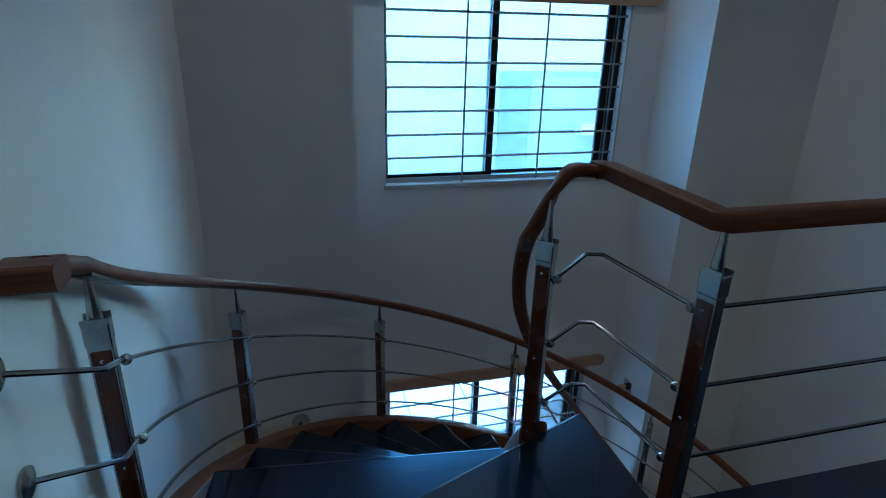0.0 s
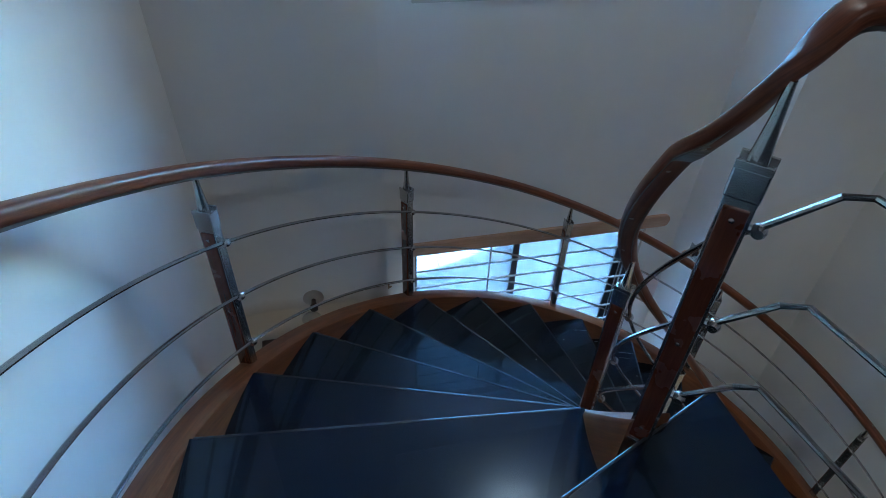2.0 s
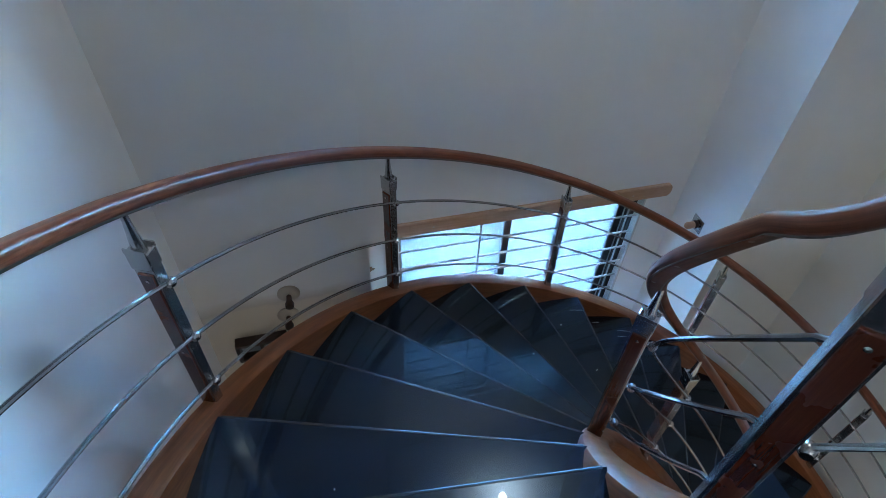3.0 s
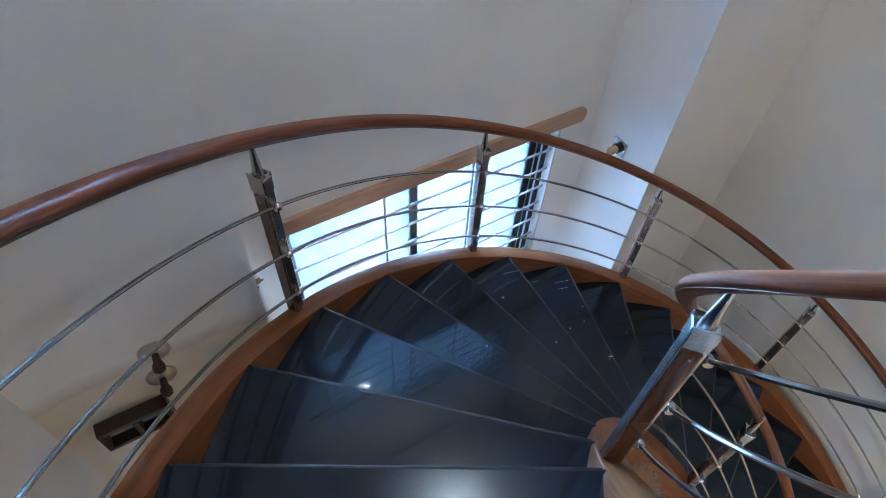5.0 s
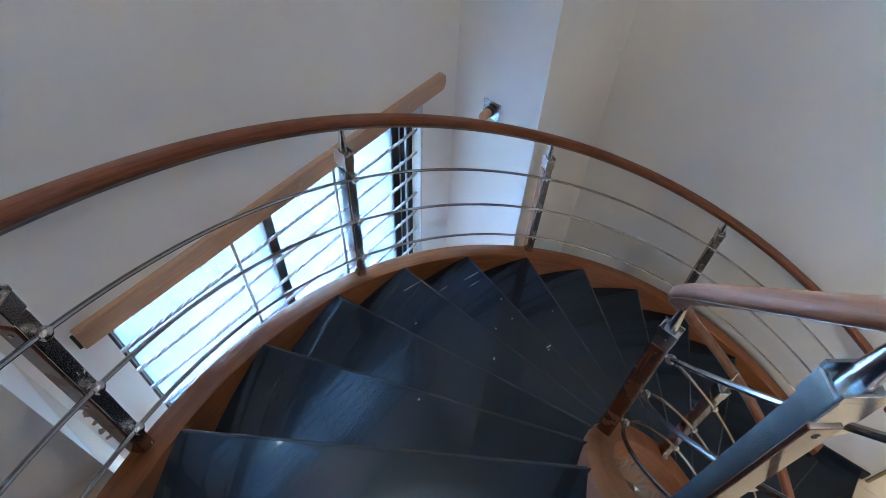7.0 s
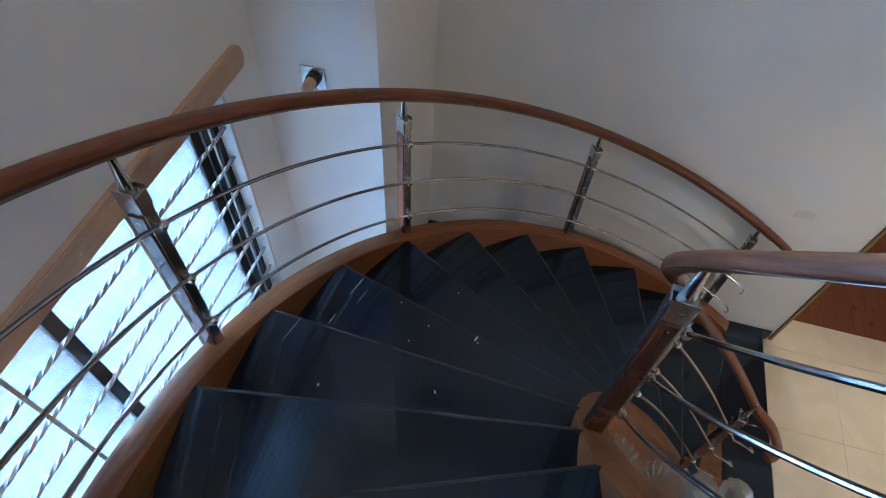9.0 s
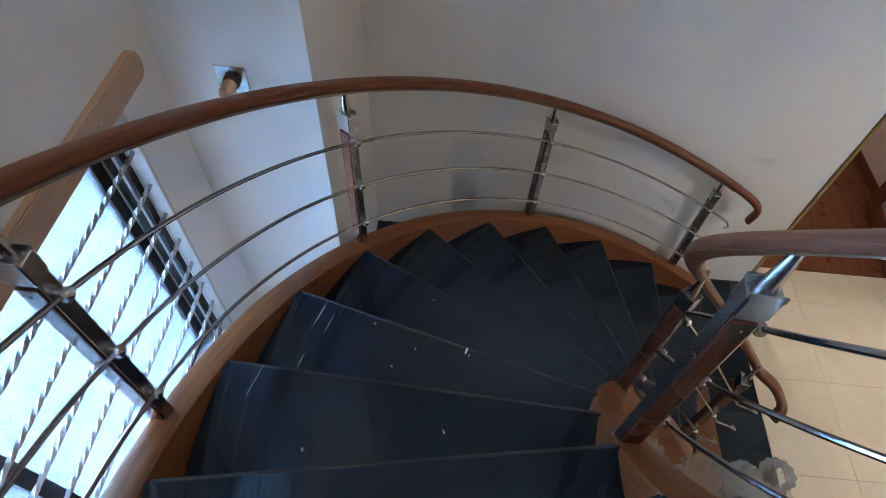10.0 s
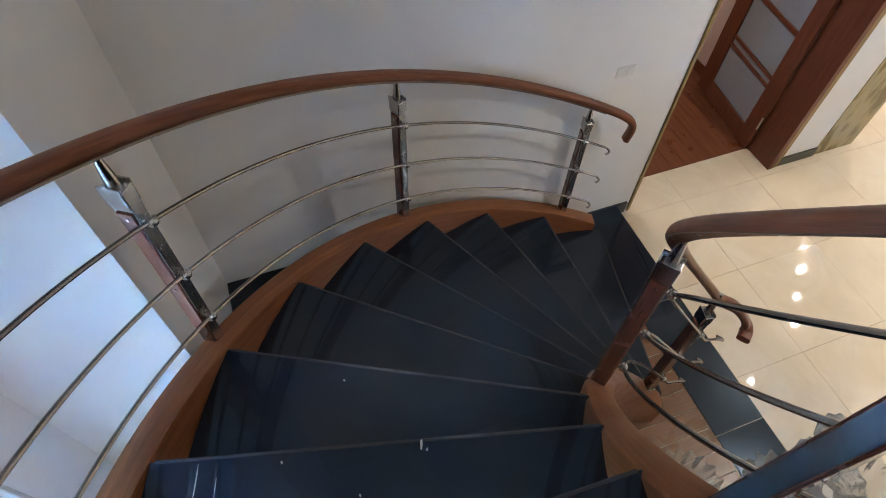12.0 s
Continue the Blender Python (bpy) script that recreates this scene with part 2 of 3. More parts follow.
def add_box(bm, x0, x1, y0, y1, z0, z1, bevel=0.0):
    r = bmesh.ops.create_cube(bm, size=1.0)
    vs = r["verts"]
    bmesh.ops.scale(bm, vec=(x1 - x0, y1 - y0, z1 - z0), verts=vs)
    bmesh.ops.translate(bm, vec=((x0 + x1) / 2, (y0 + y1) / 2, (z0 + z1) / 2), verts=vs)
    if bevel:
        es = list({e for v in vs for e in v.link_edges})
        bmesh.ops.bevel(bm, geom=es, offset=bevel, segments=2, affect="EDGES", profile=0.5)
    return bm


def box(x0, x1, y0, y1, z0, z1, bevel=0.0):
    return add_box(bmesh.new(), x0, x1, y0, y1, z0, z1, bevel)


def add_lathe(bm, profile, m=None, n=20):
    """Turns (radius, height) pairs about z."""
    rings = []
    for r, z in profile:
        ring = []
        for i in range(n):
            a = 2 * math.pi * i / n
            p = Vector((max(r, 1e-4) * math.cos(a), max(r, 1e-4) * math.sin(a), z))
            ring.append(bm.verts.new(m @ p if m is not None else p))
        rings.append(ring)
    for a, b in zip(rings, rings[1:]):
        for i in range(n):
            bm.faces.new((a[i], a[(i + 1) % n], b[(i + 1) % n], b[i]))
    bm.faces.new(rings[0])
    bm.faces.new(rings[-1])
    return bm


def lathe(profile, m=None, n=20):
    return add_lathe(bmesh.new(), profile, m, n)


def smooth_path(points, per=8):
    """Catmull-Rom through the points."""
    ps = [Vector(p) for p in points]
    ps = [2 * ps[0] - ps[1]] + ps + [2 * ps[-1] - ps[-2]]
    out = []
    for i in range(1, len(ps) - 2):
        a, b, c, d = ps[i - 1:i + 3]
        for j in range(per):
            t = j / per
            out.append(0.5 * ((2 * b) + (c - a) * t + (2 * a - 5 * b + 4 * c - d) * t * t + (3 * b - a - 3 * c + d) * t ** 3))
    out.append(ps[-2])
    return out


def sweep(bm, path, section, upright=True, twist=0.0):
    """Sweeps a closed (side, up) section along the path; side is horizontal. UVs run along the path in metres."""
    uv = bm.loops.layers.uv.verify()
    rings, length = [], 0.0
    girth = [0.0]
    for a, b in zip(section, section[1:] + section[:1]):
        girth.append(girth[-1] + math.dist(a, b))
    side = None
    lengths = []
    for i, p in enumerate(path):
        d = (path[min(i + 1, len(path) - 1)] - path[max(i - 1, 0)]).normalized()
        s = d.cross(Vector((0, 0, 1)))
        if s.length > 0.12 or side is None:
            s = s.normalized() if s.length > 1e-4 else Vector((1, 0, 0))
        else:
            s = (side - d * side.dot(d)).normalized()
        if side is not None and s.dot(side) < 0:
            s = -s
        side = s
        up = Vector((0, 0, 1)) if upright else s.cross(d).normalized()
        if i:
            length += (p - path[i - 1]).length
        lengths.append(length)
        a = twist * length
        ca, sa = math.cos(a), math.sin(a)
        rings.append([bm.verts.new(p + s * (u * ca - v * sa) + up * (u * sa + v * ca)) for u, v in section])
    n = len(section)
    for k in range(len(rings) - 1):
        for i in range(n):
            f = bm.faces.new((rings[k][i], rings[k][(i + 1) % n], rings[k + 1][(i + 1) % n], rings[k + 1][i]))
            for loop, (u, v) in zip(f.loops, ((lengths[k], girth[i]), (lengths[k], girth[i + 1]), (lengths[k + 1], girth[i + 1]), (lengths[k + 1], girth[i]))):
                loop[uv].uv = (u, v)
    bm.faces.new(rings[0])
    bm.faces.new(rings[-1])
    return bm


def round_section(w, h, n=16, power=2.0):
    out = []
    for i in range(n):
        a = 2 * math.pi * i / n
        c, s = math.cos(a), math.sin(a)
        out.append((w / 2 * math.copysign(abs(c) ** (2 / power), c), h / 2 * math.copysign(abs(s) ** (2 / power), s)))
    return out


def rect_section(w, z0, z1, r=0.012):
    return [(-w / 2, z0), (w / 2, z0), (w / 2, z1 - r), (w / 2 - r * 0.3, z1 - r * 0.3), (w / 2 - r, z1), (-w / 2 + r, z1), (-w / 2 + r * 0.3, z1 - r * 0.3), (-w / 2, z1 - r)]


def tube(path, radius, n=8):
    return sweep(bmesh.new(), path, round_section(radius * 2, radius * 2, n), upright=False)


def polygon_prism(points, z0, z1):
    bm = bmesh.new()
    top = [bm.verts.new((x, y, z1)) for x, y in points]
    low = [bm.verts.new((x, y, z0)) for x, y in points]
    bm.faces.new(top)
    bm.faces.new(low[::-1])
    for i in range(len(points)):
        j = (i + 1) % len(points)
        bm.faces.new((top[i], top[j], low[j], low[i]))
    return bm


def polar(r, degrees, z):
    return Vector((r * math.cos(radians(degrees)), r * math.sin(radians(degrees)), z))


# ---- the setting ----
XL, XR, YW = -1.906, 1.905, 2.149
YB, XB, XE, YE = 1.693, -1.069, 1.05, 1.659


def structure(name, bm, material, label):
    return tagged(mesh_object(name, bm, material), label, kind="structure")


structure("wall_west", box(XL - 0.25, XL, -8.0, YB, 0, TOP_H), WALL, "white painted plaster wall beside the stair")
structure("column_west", box(XL - 0.25, XB, YB, YW + 0.25, 0, TOP_H), WALL_WORN, "white plastered corner pier with a chipped edge")
structure("column_east", box(XE, XR + 0.215, YE, YW + 0.25, 0, TOP_H), WALL, "white plastered corner pier beside the windows")
WX0, WX1 = -0.835, 0.775
W2Z0, W2Z1, W1Z0, W1Z1 = 0.92, 2.25, 3.83, 5.12
bm = bmesh.new()
for x0, x1, z0, z1 in ((XB, WX0, 0, TOP_H), (WX1, XE, 0, TOP_H), (WX0, WX1, 0, W2Z0), (WX0, WX1, W2Z1, W1Z0), (WX0, WX1, W1Z1, TOP_H)):
    add_box(bm, x0, x1, YW, YW + 0.25, z0, z1)
structure("wall_north", bm, WALL, "white plaster wall with two barred windows")
DOOR_Y0, DOOR_Y1, DOOR_H = -2.02, -0.86, 2.15
bm = bmesh.new()
for y0, y1, z0, z1 in ((DOOR_Y1, YE, 0, TOP_H), (DOOR_Y0, DOOR_Y1, DOOR_H, TOP_H), (-2.43, DOOR_Y0, 0, TOP_H), (-8.0, -2.8, HALL_H, TOP_H), (-2.8, -2.43, HALL_H, TOP_H)):
    add_box(bm, XR, XR + 0.215, y0, y1, z0, z1)
structure("wall_east", bm, WALL, "white painted plaster wall with a doorway")
structure("wall_south", box(XL - 0.25, 7.0, -8.25, -8.0, 0, TOP_H), WALL, "white painted plaster wall")
structure("ceiling", box(XL - 0.25, XR + 0.215, -8.25, YW + 0.25, TOP_H, TOP_H + 0.2), CEILING, "white painted ceiling above the stair")
bm = polygon_prism([(-0.495, 0.01), (-1.73, -0.48), (XL, -0.54), (XL, -8.0), (XR, -8.0), (XR, -0.41), (-0.49, -0.40)], HALL_H, LANDING - 0.03)
structure("landing_slab", bm, CEILING, "white plastered slab of the upper landing")
bm = polygon_prism([(-0.485, 0.062), (-1.746, -0.437), (XL, -0.50), (XL, -8.0), (XR, -8.0), (XR, -0.385), (-0.468, -0.375)], LANDING - 0.03, LANDING)
structure("landing_floor", bm, GRANITE, "polished black granite floor of the upper landing")
structure("hall_ceiling", box(XR + 0.002, 7.0, -8.0, -2.8, HALL_H, HALL_H + 0.2), CEILING, "white painted hall ceiling")
structure("hall_wall_east", box(7.0, 7.25, -8.25, 3.0, 0, HALL_H + 0.2), WALL, "white painted plaster wall")
structure("room_wall_south", box(XR + 0.215, 7.0, -2.8, -2.19, 0, HALL_H), WALL_ROOM, "pinkish painted wall of the side room")
structure("room_wall_north", box(XR + 0.215, 7.0, 1.2, 1.45, 0, HALL_H), WALL_ROOM, "pinkish painted wall of the side room")
structure("room_ceiling", box(XR + 0.215, 7.0, -2.19, 1.2, HALL_H, HALL_H + 0.2), CEILING, "white ceiling of the side room")
structure("subfloor", box(XL - 0.25, 7.0, -8.25, YW + 0.25, -0.25, -0.012), GROUT, "concrete floor under the tiles")

# ---- windows ----
def window(name, z0, z1, pane_material, label):
    w = tagged(new(name), label, kind="structure")
    y0 = YW + 0.05
    left, t, low = 0.014, 0.03, 0.03
    frame_bm = bmesh.new()
    for a in ((WX0, WX1, z1 - t, z1), (WX0, WX0 + left, z0 + low, z1 - t), (WX1 - t, WX1, z0 + low, z1 - t)):
        add_box(frame_bm, a[0], a[1], y0, y0 + 0.10, a[2], a[3], 0.003)
    part("window_frame", frame_bm, FRAME, w, "dark aluminium window frame")
    part("bottom_track", box(WX0, WX1, y0, y0 + 0.10, z0, z0 + low, 0.003), TRACK, w, "grey aluminium bottom track")
    for x in (WX0 + left, WX1 - t):
        s = 1 if x < 0 else -1
        for i in range(2):
            lo, hi = sorted((x, x + s * 0.007))
            part("side_track", box(lo, hi, y0 + 0.012 + 0.045 * i, y0 + 0.022 + 0.045 * i, z0 + low, z1 - t), TRACK, w, "grey aluminium side track")
    mid = -0.115
    for i, (x0, x1, y, stiles) in enumerate(((WX0 + left, mid + 0.022, y0 + 0.035, (0.012, 0.044)), (mid - 0.022, WX1 - t, y0 + 0.075, (0.044, 0.055)))):
        a, b = z0 + low, z1 - t
        sash_bm = bmesh.new()
        add_box(sash_bm, x0, x1, y - 0.012, y + 0.012, a, a + 0.02)
        add_box(sash_bm, x0, x1, y - 0.012, y + 0.012, b - 0.025, b)
        add_box(sash_bm, x0, x0 + stiles[0], y - 0.012, y + 0.012, a + 0.02, b - 0.025)
        add_box(sash_bm, x1 - stiles[1], x1, y - 0.012, y + 0.012, a + 0.02, b - 0.025)
        sash = part("window_sash", sash_bm, FRAME, w, "dark aluminium sliding sash")
        pane = part("pane", box(x0 + stiles[0], x1 - stiles[1], y - 0.002, y + 0.002, a + 0.02, b - 0.025), pane_material, sash)
        pane.visible_shadow = False
    part("window_sill", box(WX0 - 0.012, WX1 + 0.014, YW - 0.012, YW + 0.05, z0 - 0.03, z0, 0.004), SILL, w, "pale stone window sill")
    part("edging_strip", box(WX1, WX1 + 0.016, YW - 0.006, YW + 0.05, z0, z1, 0.003), SILL, w, "pale stone edging strip")
    return w


window("window_1", W1Z0, W1Z1, PANE, "dark aluminium sliding window with dusty glass")
window("window_2", W2Z0, W2Z1, PANE_LOW, "dark aluminium sliding window over the yard")


def window_grille(z0, z1, first, label):
    g = thing("window_grille", label, "window grille", "grilles of the stair windows", pose(0, YW + 0.022, z0))
    n = int((z1 - z0 - first) / 0.148) + 1
    for i in range(n):
        z = first + 0.148 * i
        path = [Vector((WX0 + (WX1 - WX0) * k / 110, 0, z)) for k in range(111)]
        part("twisted_bar", sweep(bmesh.new(), path, [(-0.0062, -0.0062), (0.0062, -0.0062), (0.0062, 0.0062), (-0.0062, 0.0062)], True, 2 * math.pi / 0.17), GRILLE, g)
    for x in (-0.32, 0.215):
        part("upright_bar", box(x - 0.006, x + 0.006, -0.013, -0.005, 0.002, z1 - z0 - 0.002, 0.001), GRILLE, g)
    return g


window_grille(W1Z0, W1Z1, 0.17, "black twisted-iron grille inside the upper window")
window_grille(W2Z0, W2Z1, 0.12, "black twisted-iron grille inside the lower window")


def pelmet(x0, x1, z, label, material):
    p = thing("window_pelmet", label, "pelmet", "pelmets over the stair windows", pose((x0 + x1) / 2, YW, z))
    h, r = (x1 - x0) / 2, 0.047
    outline = [(-h, -r + 0.004), (-h + 0.004, -r)]
    outline += [(h - r * 0.7 + r * 0.7 * math.cos(radians(a)), r * math.sin(radians(a))) for a in range(-90, 91, 15)]
    outline += [(-h + 0.004, r), (-h, r - 0.004)]
    bm = polygon_prism(outline, 0.001, 0.026)
    bmesh.ops.bevel(bm, geom=[e for e in bm.edges if e.verts[0].co.z > 0.02 and e.verts[1].co.z > 0.02], offset=0.004, segments=2, affect="EDGES")
    bm.transform(pose(0, 0, 0, 90, 0, 0))
    part("board", bm, material, p)
    # small dark block at the board's left end
    part("end_block", box(-h - 0.012, -h - 0.0005, -0.02, -0.0015, -r + 0.012, r - 0.02, 0.002), FRAME, p, "dark block at the board's left end")
    for x in (-h * 0.7, 0.0, h * 0.7):
        part("screw", lathe([(0.006, 0.0), (0.006, 0.001), (0.002, 0.002)], pose(x, -0.0255, 0, 90, 0, 0), 10), BRASS, p, "small brass screw", True)
    return p


pelmet(-0.91, 0.94, 2.298, "pale wooden pelmet board above the lower window", PELMET_WOOD)
pelmet(-1.0, 1.0, 5.0, "pale wooden pelmet board above the upper window", PELMET_WOOD)

# ---- the stair ----
stair = thing("winding_staircase", "winding staircase of black granite steps between wooden stringers", "staircase", at=pose(0, 0, 0))
R_IN, R_OUT, OFFSET = 0.733, 1.80, 0.150
NOSE0 = -2.8 + 3.4


def step_z(k):
    """Height of the k-th tread; the last steps below the landing rise a little more."""
    return LANDING if k >= K_TOP else RISE * (k + 2) - (0.05, 0.05, 0.05, 0.04)[max(0, k - K_TOP + 4)]


def nose(k, s, back=0.0):
    """A point of the k-th nosing, s metres from the stair's axis; back shifts it under the next step up."""
    a = radians(NOSE0 + STEP * k if k < K_TOP else 201.6)
    u, v = Vector((math.cos(a), math.sin(a))), Vector((math.sin(a), -math.cos(a)))
    off = (OFFSET if k < K_TOP else 0.236) - back
    return u * math.sqrt(s * s - off * off) + v * off


def between(a, b, r, n):
    """Points on the circle of radius r from point a to point b."""
    a0, a1 = math.atan2(a.y, a.x), math.atan2(b.y, b.x)
    while a1 < a0 - math.pi:
        a1 += 2 * math.pi
    while a1 > a0 + math.pi:
        a1 -= 2 * math.pi
    return [(r * math.cos(a0 + (a1 - a0) * i / n), r * math.sin(a0 + (a1 - a0) * i / n)) for i in range(n + 1)]


def arris(a, b, z):
    """The rounded front edge of a step, from a to b."""
    d = (b - a).normalized()
    v = Vector((d.y, -d.x))
    bm = bmesh.new()
    profile = [(-0.004, 0.0006)] + [(0.0005 + 0.005 * math.sin(radians(g)), -0.0044 + 0.005 * math.cos(radians(g))) for g in range(0, 91, 18)] + [(0.0055, -0.012), (-0.004, -0.012)]
    rings = [[bm.verts.new((*(p + v * o), z + h)) for o, h in profile] for p in (a, b)]
    n = len(profile)
    for i in range(n):
        bm.faces.new((rings[0][i], rings[0][(i + 1) % n], rings[1][(i + 1) % n], rings[1][i]))
    bm.faces.new(rings[0])
    bm.faces.new(rings[1])
    return bm


for k in range(-1, K_TOP):
    z = step_z(k)
    outer = between(nose(k, R_OUT), nose(k + 1, R_OUT, 0.05), R_OUT, 5)
    inner = between(nose(k + 1, R_IN, 0.05), nose(k, R_IN), R_IN, 4)
    bm = polygon_prism(outer + inner, z - 0.03, z)
    tread = part("tread", bm, GRANITE, stair, "polished black granite tread")
    a, b = nose(k, R_IN + 0.01), nose(k, R_OUT - 0.01)
    part("nosing_edge", arris(a, b, z), GRANITE_EDGE, tread, "rounded polished arris", True)
for k in range(-1, K_TOP + 1):
    z = step_z(k)
    r = R_IN if k < K_TOP else 0.5
    bm = polygon_prism([tuple(nose(k, r, 0.025)), tuple(nose(k, R_OUT, 0.025)), tuple(nose(k, R_OUT, 0.045)), tuple(nose(k, r, 0.045))], max(0.0, step_z(k - 1)), z - 0.03)
    part("riser", bm, GRANITE, stair, "black granite riser")
part("nosing_edge", arris(nose(K_TOP, 0.49), nose(K_TOP, R_OUT - 0.01), LANDING), GRANITE_EDGE, stair, "rounded polished arris", True)


def nose_line(deg, lag=0.0):
    return RISE * 2 + RISE / STEP * (deg + 2.8 + lag)


def helix(r, deg0, deg1, height, step=2.0):
    n = max(2, int(abs(deg1 - deg0) / step))
    return [polar(r, deg0 + (deg1 - deg0) * i / n, height(deg0 + (deg1 - deg0) * i / n)) for i in range(n + 1)]


outer_top = lambda d: nose_line(d) + 0.005 - 0.04 * min(1.0, max(0.0, d / 85.0))
inner_top = lambda d: nose_line(d, 4.2) + 0.02
path = helix(1.845, -15.4, 193.0, outer_top)
part("outer_stringer", sweep(bmesh.new(), path, rect_section(0.084, -0.36, 0.0)), STRINGER_WOOD, stair, "varnished wooden outer stringer", True)
path = helix(0.69, -22.0, 180.0, inner_top)
part("inner_stringer", sweep(bmesh.new(), path, rect_section(0.10, -0.40, 0.0, 0.02)), STRINGER_WOOD, stair, "varnished wooden inner stringer", True)
part("landing_fascia", sweep(bmesh.new(), [Vector((-0.485, 0.02, LANDING - 0.032)), Vector((-0.474, -0.395, LANDING - 0.032))], rect_section(0.03, -0.40, 0.0, 0.004)), STRINGER_WOOD, stair, "wooden fascia of the landing")
part("landing_stringer", box(-0.46, XR - 0.003, -0.409, -0.389, LANDING - 0.42, LANDING - 0.032, 0.004), STRINGER_WOOD, stair, "wooden fascia along the landing edge")
# plastered core under the steps
for k in range(-1, K_TOP):
    z = step_z(k)
    o = between(nose(k, 1.79, 0.045), nose(k + 1, 1.79, 0.045), 1.79, 4)
    i = between(nose(k + 1, 0.742, 0.045), nose(k, 0.742, 0.045), 0.742, 3)
    part("soffit_step", polygon_prism(o + i, max(0.0, z - 0.36), z - 0.031), CEILING, stair, "white plaster under the steps")


# ---- old paint drips and scratches on the steps ----
def step_mark(k, x, y, length, width, turn, name="paint_drip"):
    bm = bmesh.new()
    n = 9
    pts = []
    for i in range(n):
        a = 2 * math.pi * i / n
        w = random.uniform(0.6, 1.25)
        pts.append((length / 2 * math.cos(a) * w, width / 2 * math.sin(a) * w))
    bm = polygon_prism(pts, 0.0, 0.0009)
    m = pose(x, y, step_z(k) + 0.0002, 0, 0, turn)
    bm.transform(m)
    part(name, bm, CHIP, stair, "pale dried paint mark")


for k, x, y, length, width, turn in (
        (6, 0.441, 1.088, 0.026, 0.007, 157), (6, 0.425, 1.079, 0.008, 0.004, 150), (6, 0.512, 1.407, 0.007, 0.006, 0), (6, 0.36, 1.33, 0.007, 0.005, 20),
        (6, 0.533, 1.60, 0.10, 0.0022, 163), (6, 0.496, 1.563, 0.06, 0.0018, 164), (7, 0.185, 1.69, 0.10, 0.0018, 166), (7, 0.262, 1.575, 0.05, 0.0016, 166),
        (7, 0.33, 1.25, 0.006, 0.004, 0), (5, 0.75, 1.22, 0.007, 0.004, 40), (8, -0.05, 1.47, 0.008, 0.006, 0), (9, -0.35, 1.20, 0.010, 0.006, 15), (8, 0.02, 1.15, 0.014, 0.004, 30), (13, -1.35, 0.42, 0.006, 0.006, 0)):
    step_mark(k, x, y, length, width, turn)


# ---- balustrades ----
def post_meshes():
    made = {}

    def keep(name, bm, material, smooth=False):
        ob = mesh_object(name, bm, material, smooth=smooth)
        made[name] = ob.data
        bpy.data.objects.remove(ob)

    keep("post_core", box(-0.026, 0.026, -0.017, 0.017, -0.055, 0.622, 0.002), STEEL)
    keep("wood_inlay", box(-0.0205, 0.0205, -0.0035, 0.0035, -0.043, 0.598, 0.0025), INLAY_WOOD)
    bm = box(-0.028, 0.028, -0.0215, 0.0215, 0.612, 0.668, 0.004)
    for s in (-1, 1):
        add_box(bm, -0.028, 0.028, s * 0.019 - 0.0025, s * 0.019 + 0.0025, 0.664, 0.678, 0.001)
    keep("cap", bm, STEEL)
    keep("pin", lathe([(0.016, 0.66), (0.017, 0.672), (0.0095, 0.745), (0.0065, 0.80)], None, 16), STEEL, True)
    bm = lathe([(0.009, -0.012), (0.013, -0.005), (0.0138, 0.0), (0.013, 0.005), (0.009, 0.012)], pose(0, 0, 0, 90, 0, 0), 14)
    add_lathe(bm, [(0.008, 0.0), (0.008, 0.02)], pose(0, 0, 0, 0, 90, 0), 10)
    keep("rod_clamp", bm, STEEL, True)
    keep("screw", lathe([(0.005, 0.0), (0.005, 0.0015), (0.002, 0.003)], pose(0, 0, 0, -90, 0, 0), 10), STEEL, True)
    keep("foot", box(-0.03, 0.03, -0.0235, 0.0235, -0.055, -0.049, 0.002), STEEL)
    return made


POST = post_meshes()


def add_post(parent, m, drop=0.0):
    core = shared("post", POST["post_core"], parent, m)
    tagged(core, "square steel post with wooden inlays")
    for s in (-1, 1):
        shared("wood_inlay", POST["wood_inlay"], core, pose(0, s * 0.018, 0))
        for z in (0.0, 0.28, 0.575):
            shared("screw", POST["screw"], core, pose(0, s * 0.0212, z, 0, 0, 0 if s > 0 else 180))
    for name in ("cap", "pin", "foot"):
        shared(name, POST[name], core, Matrix.Identity(4))
    for z in (0.12, 0.34, 0.56):
        shared("rod_clamp", POST["rod_clamp"], core, pose(-0.042, 0, z))
    if drop:
        part("post_foot", box(-0.031, 0.031, -0.024, 0.024, -drop, -0.05, 0.003), STEEL, core, "square steel socket on the floor")
    return core


def post_pose(r, deg, z):
    p = polar(r, deg, z)
    return pose(p.x, p.y, p.z, 0, 0, deg)


def rail_bar(parent, path, drop):
    """The flat steel bar that carries a handrail, with its countersunk screws."""
    low = [p - Vector((0, 0, drop)) for p in path]
    bar = part("rail_bar", sweep(bmesh.new(), low, [(-0.019, -0.0055), (0.019, -0.0055), (0.019, 0.002), (-0.019, 0.002)], False), BAR_STEEL, parent, "flat dark steel bar under the rail")
    data = None
    for i in range(3, len(low) - 3, 7):
        d = (low[i + 1] - low[i - 1]).normalized()
        side = d.cross(Vector((0, 0, 1))).normalized()
        down = d.cross(side)
        if down.z > 0:
            down = -down
        at = low[i] + down * 0.0056 + side * 0.006
        m = Matrix.Translation(at) @ down.to_track_quat("Z", "Y").to_matrix().to_4x4()
        if data is None:
            ob = mesh_object("screw", lathe([(0.005, 0.0), (0.005, 0.0012), (0.002, 0.002)], None, 10), BRASS, smooth=True)
            data = ob.data
            bpy.data.objects.remove(ob)
        shared("screw", data, bar, m)


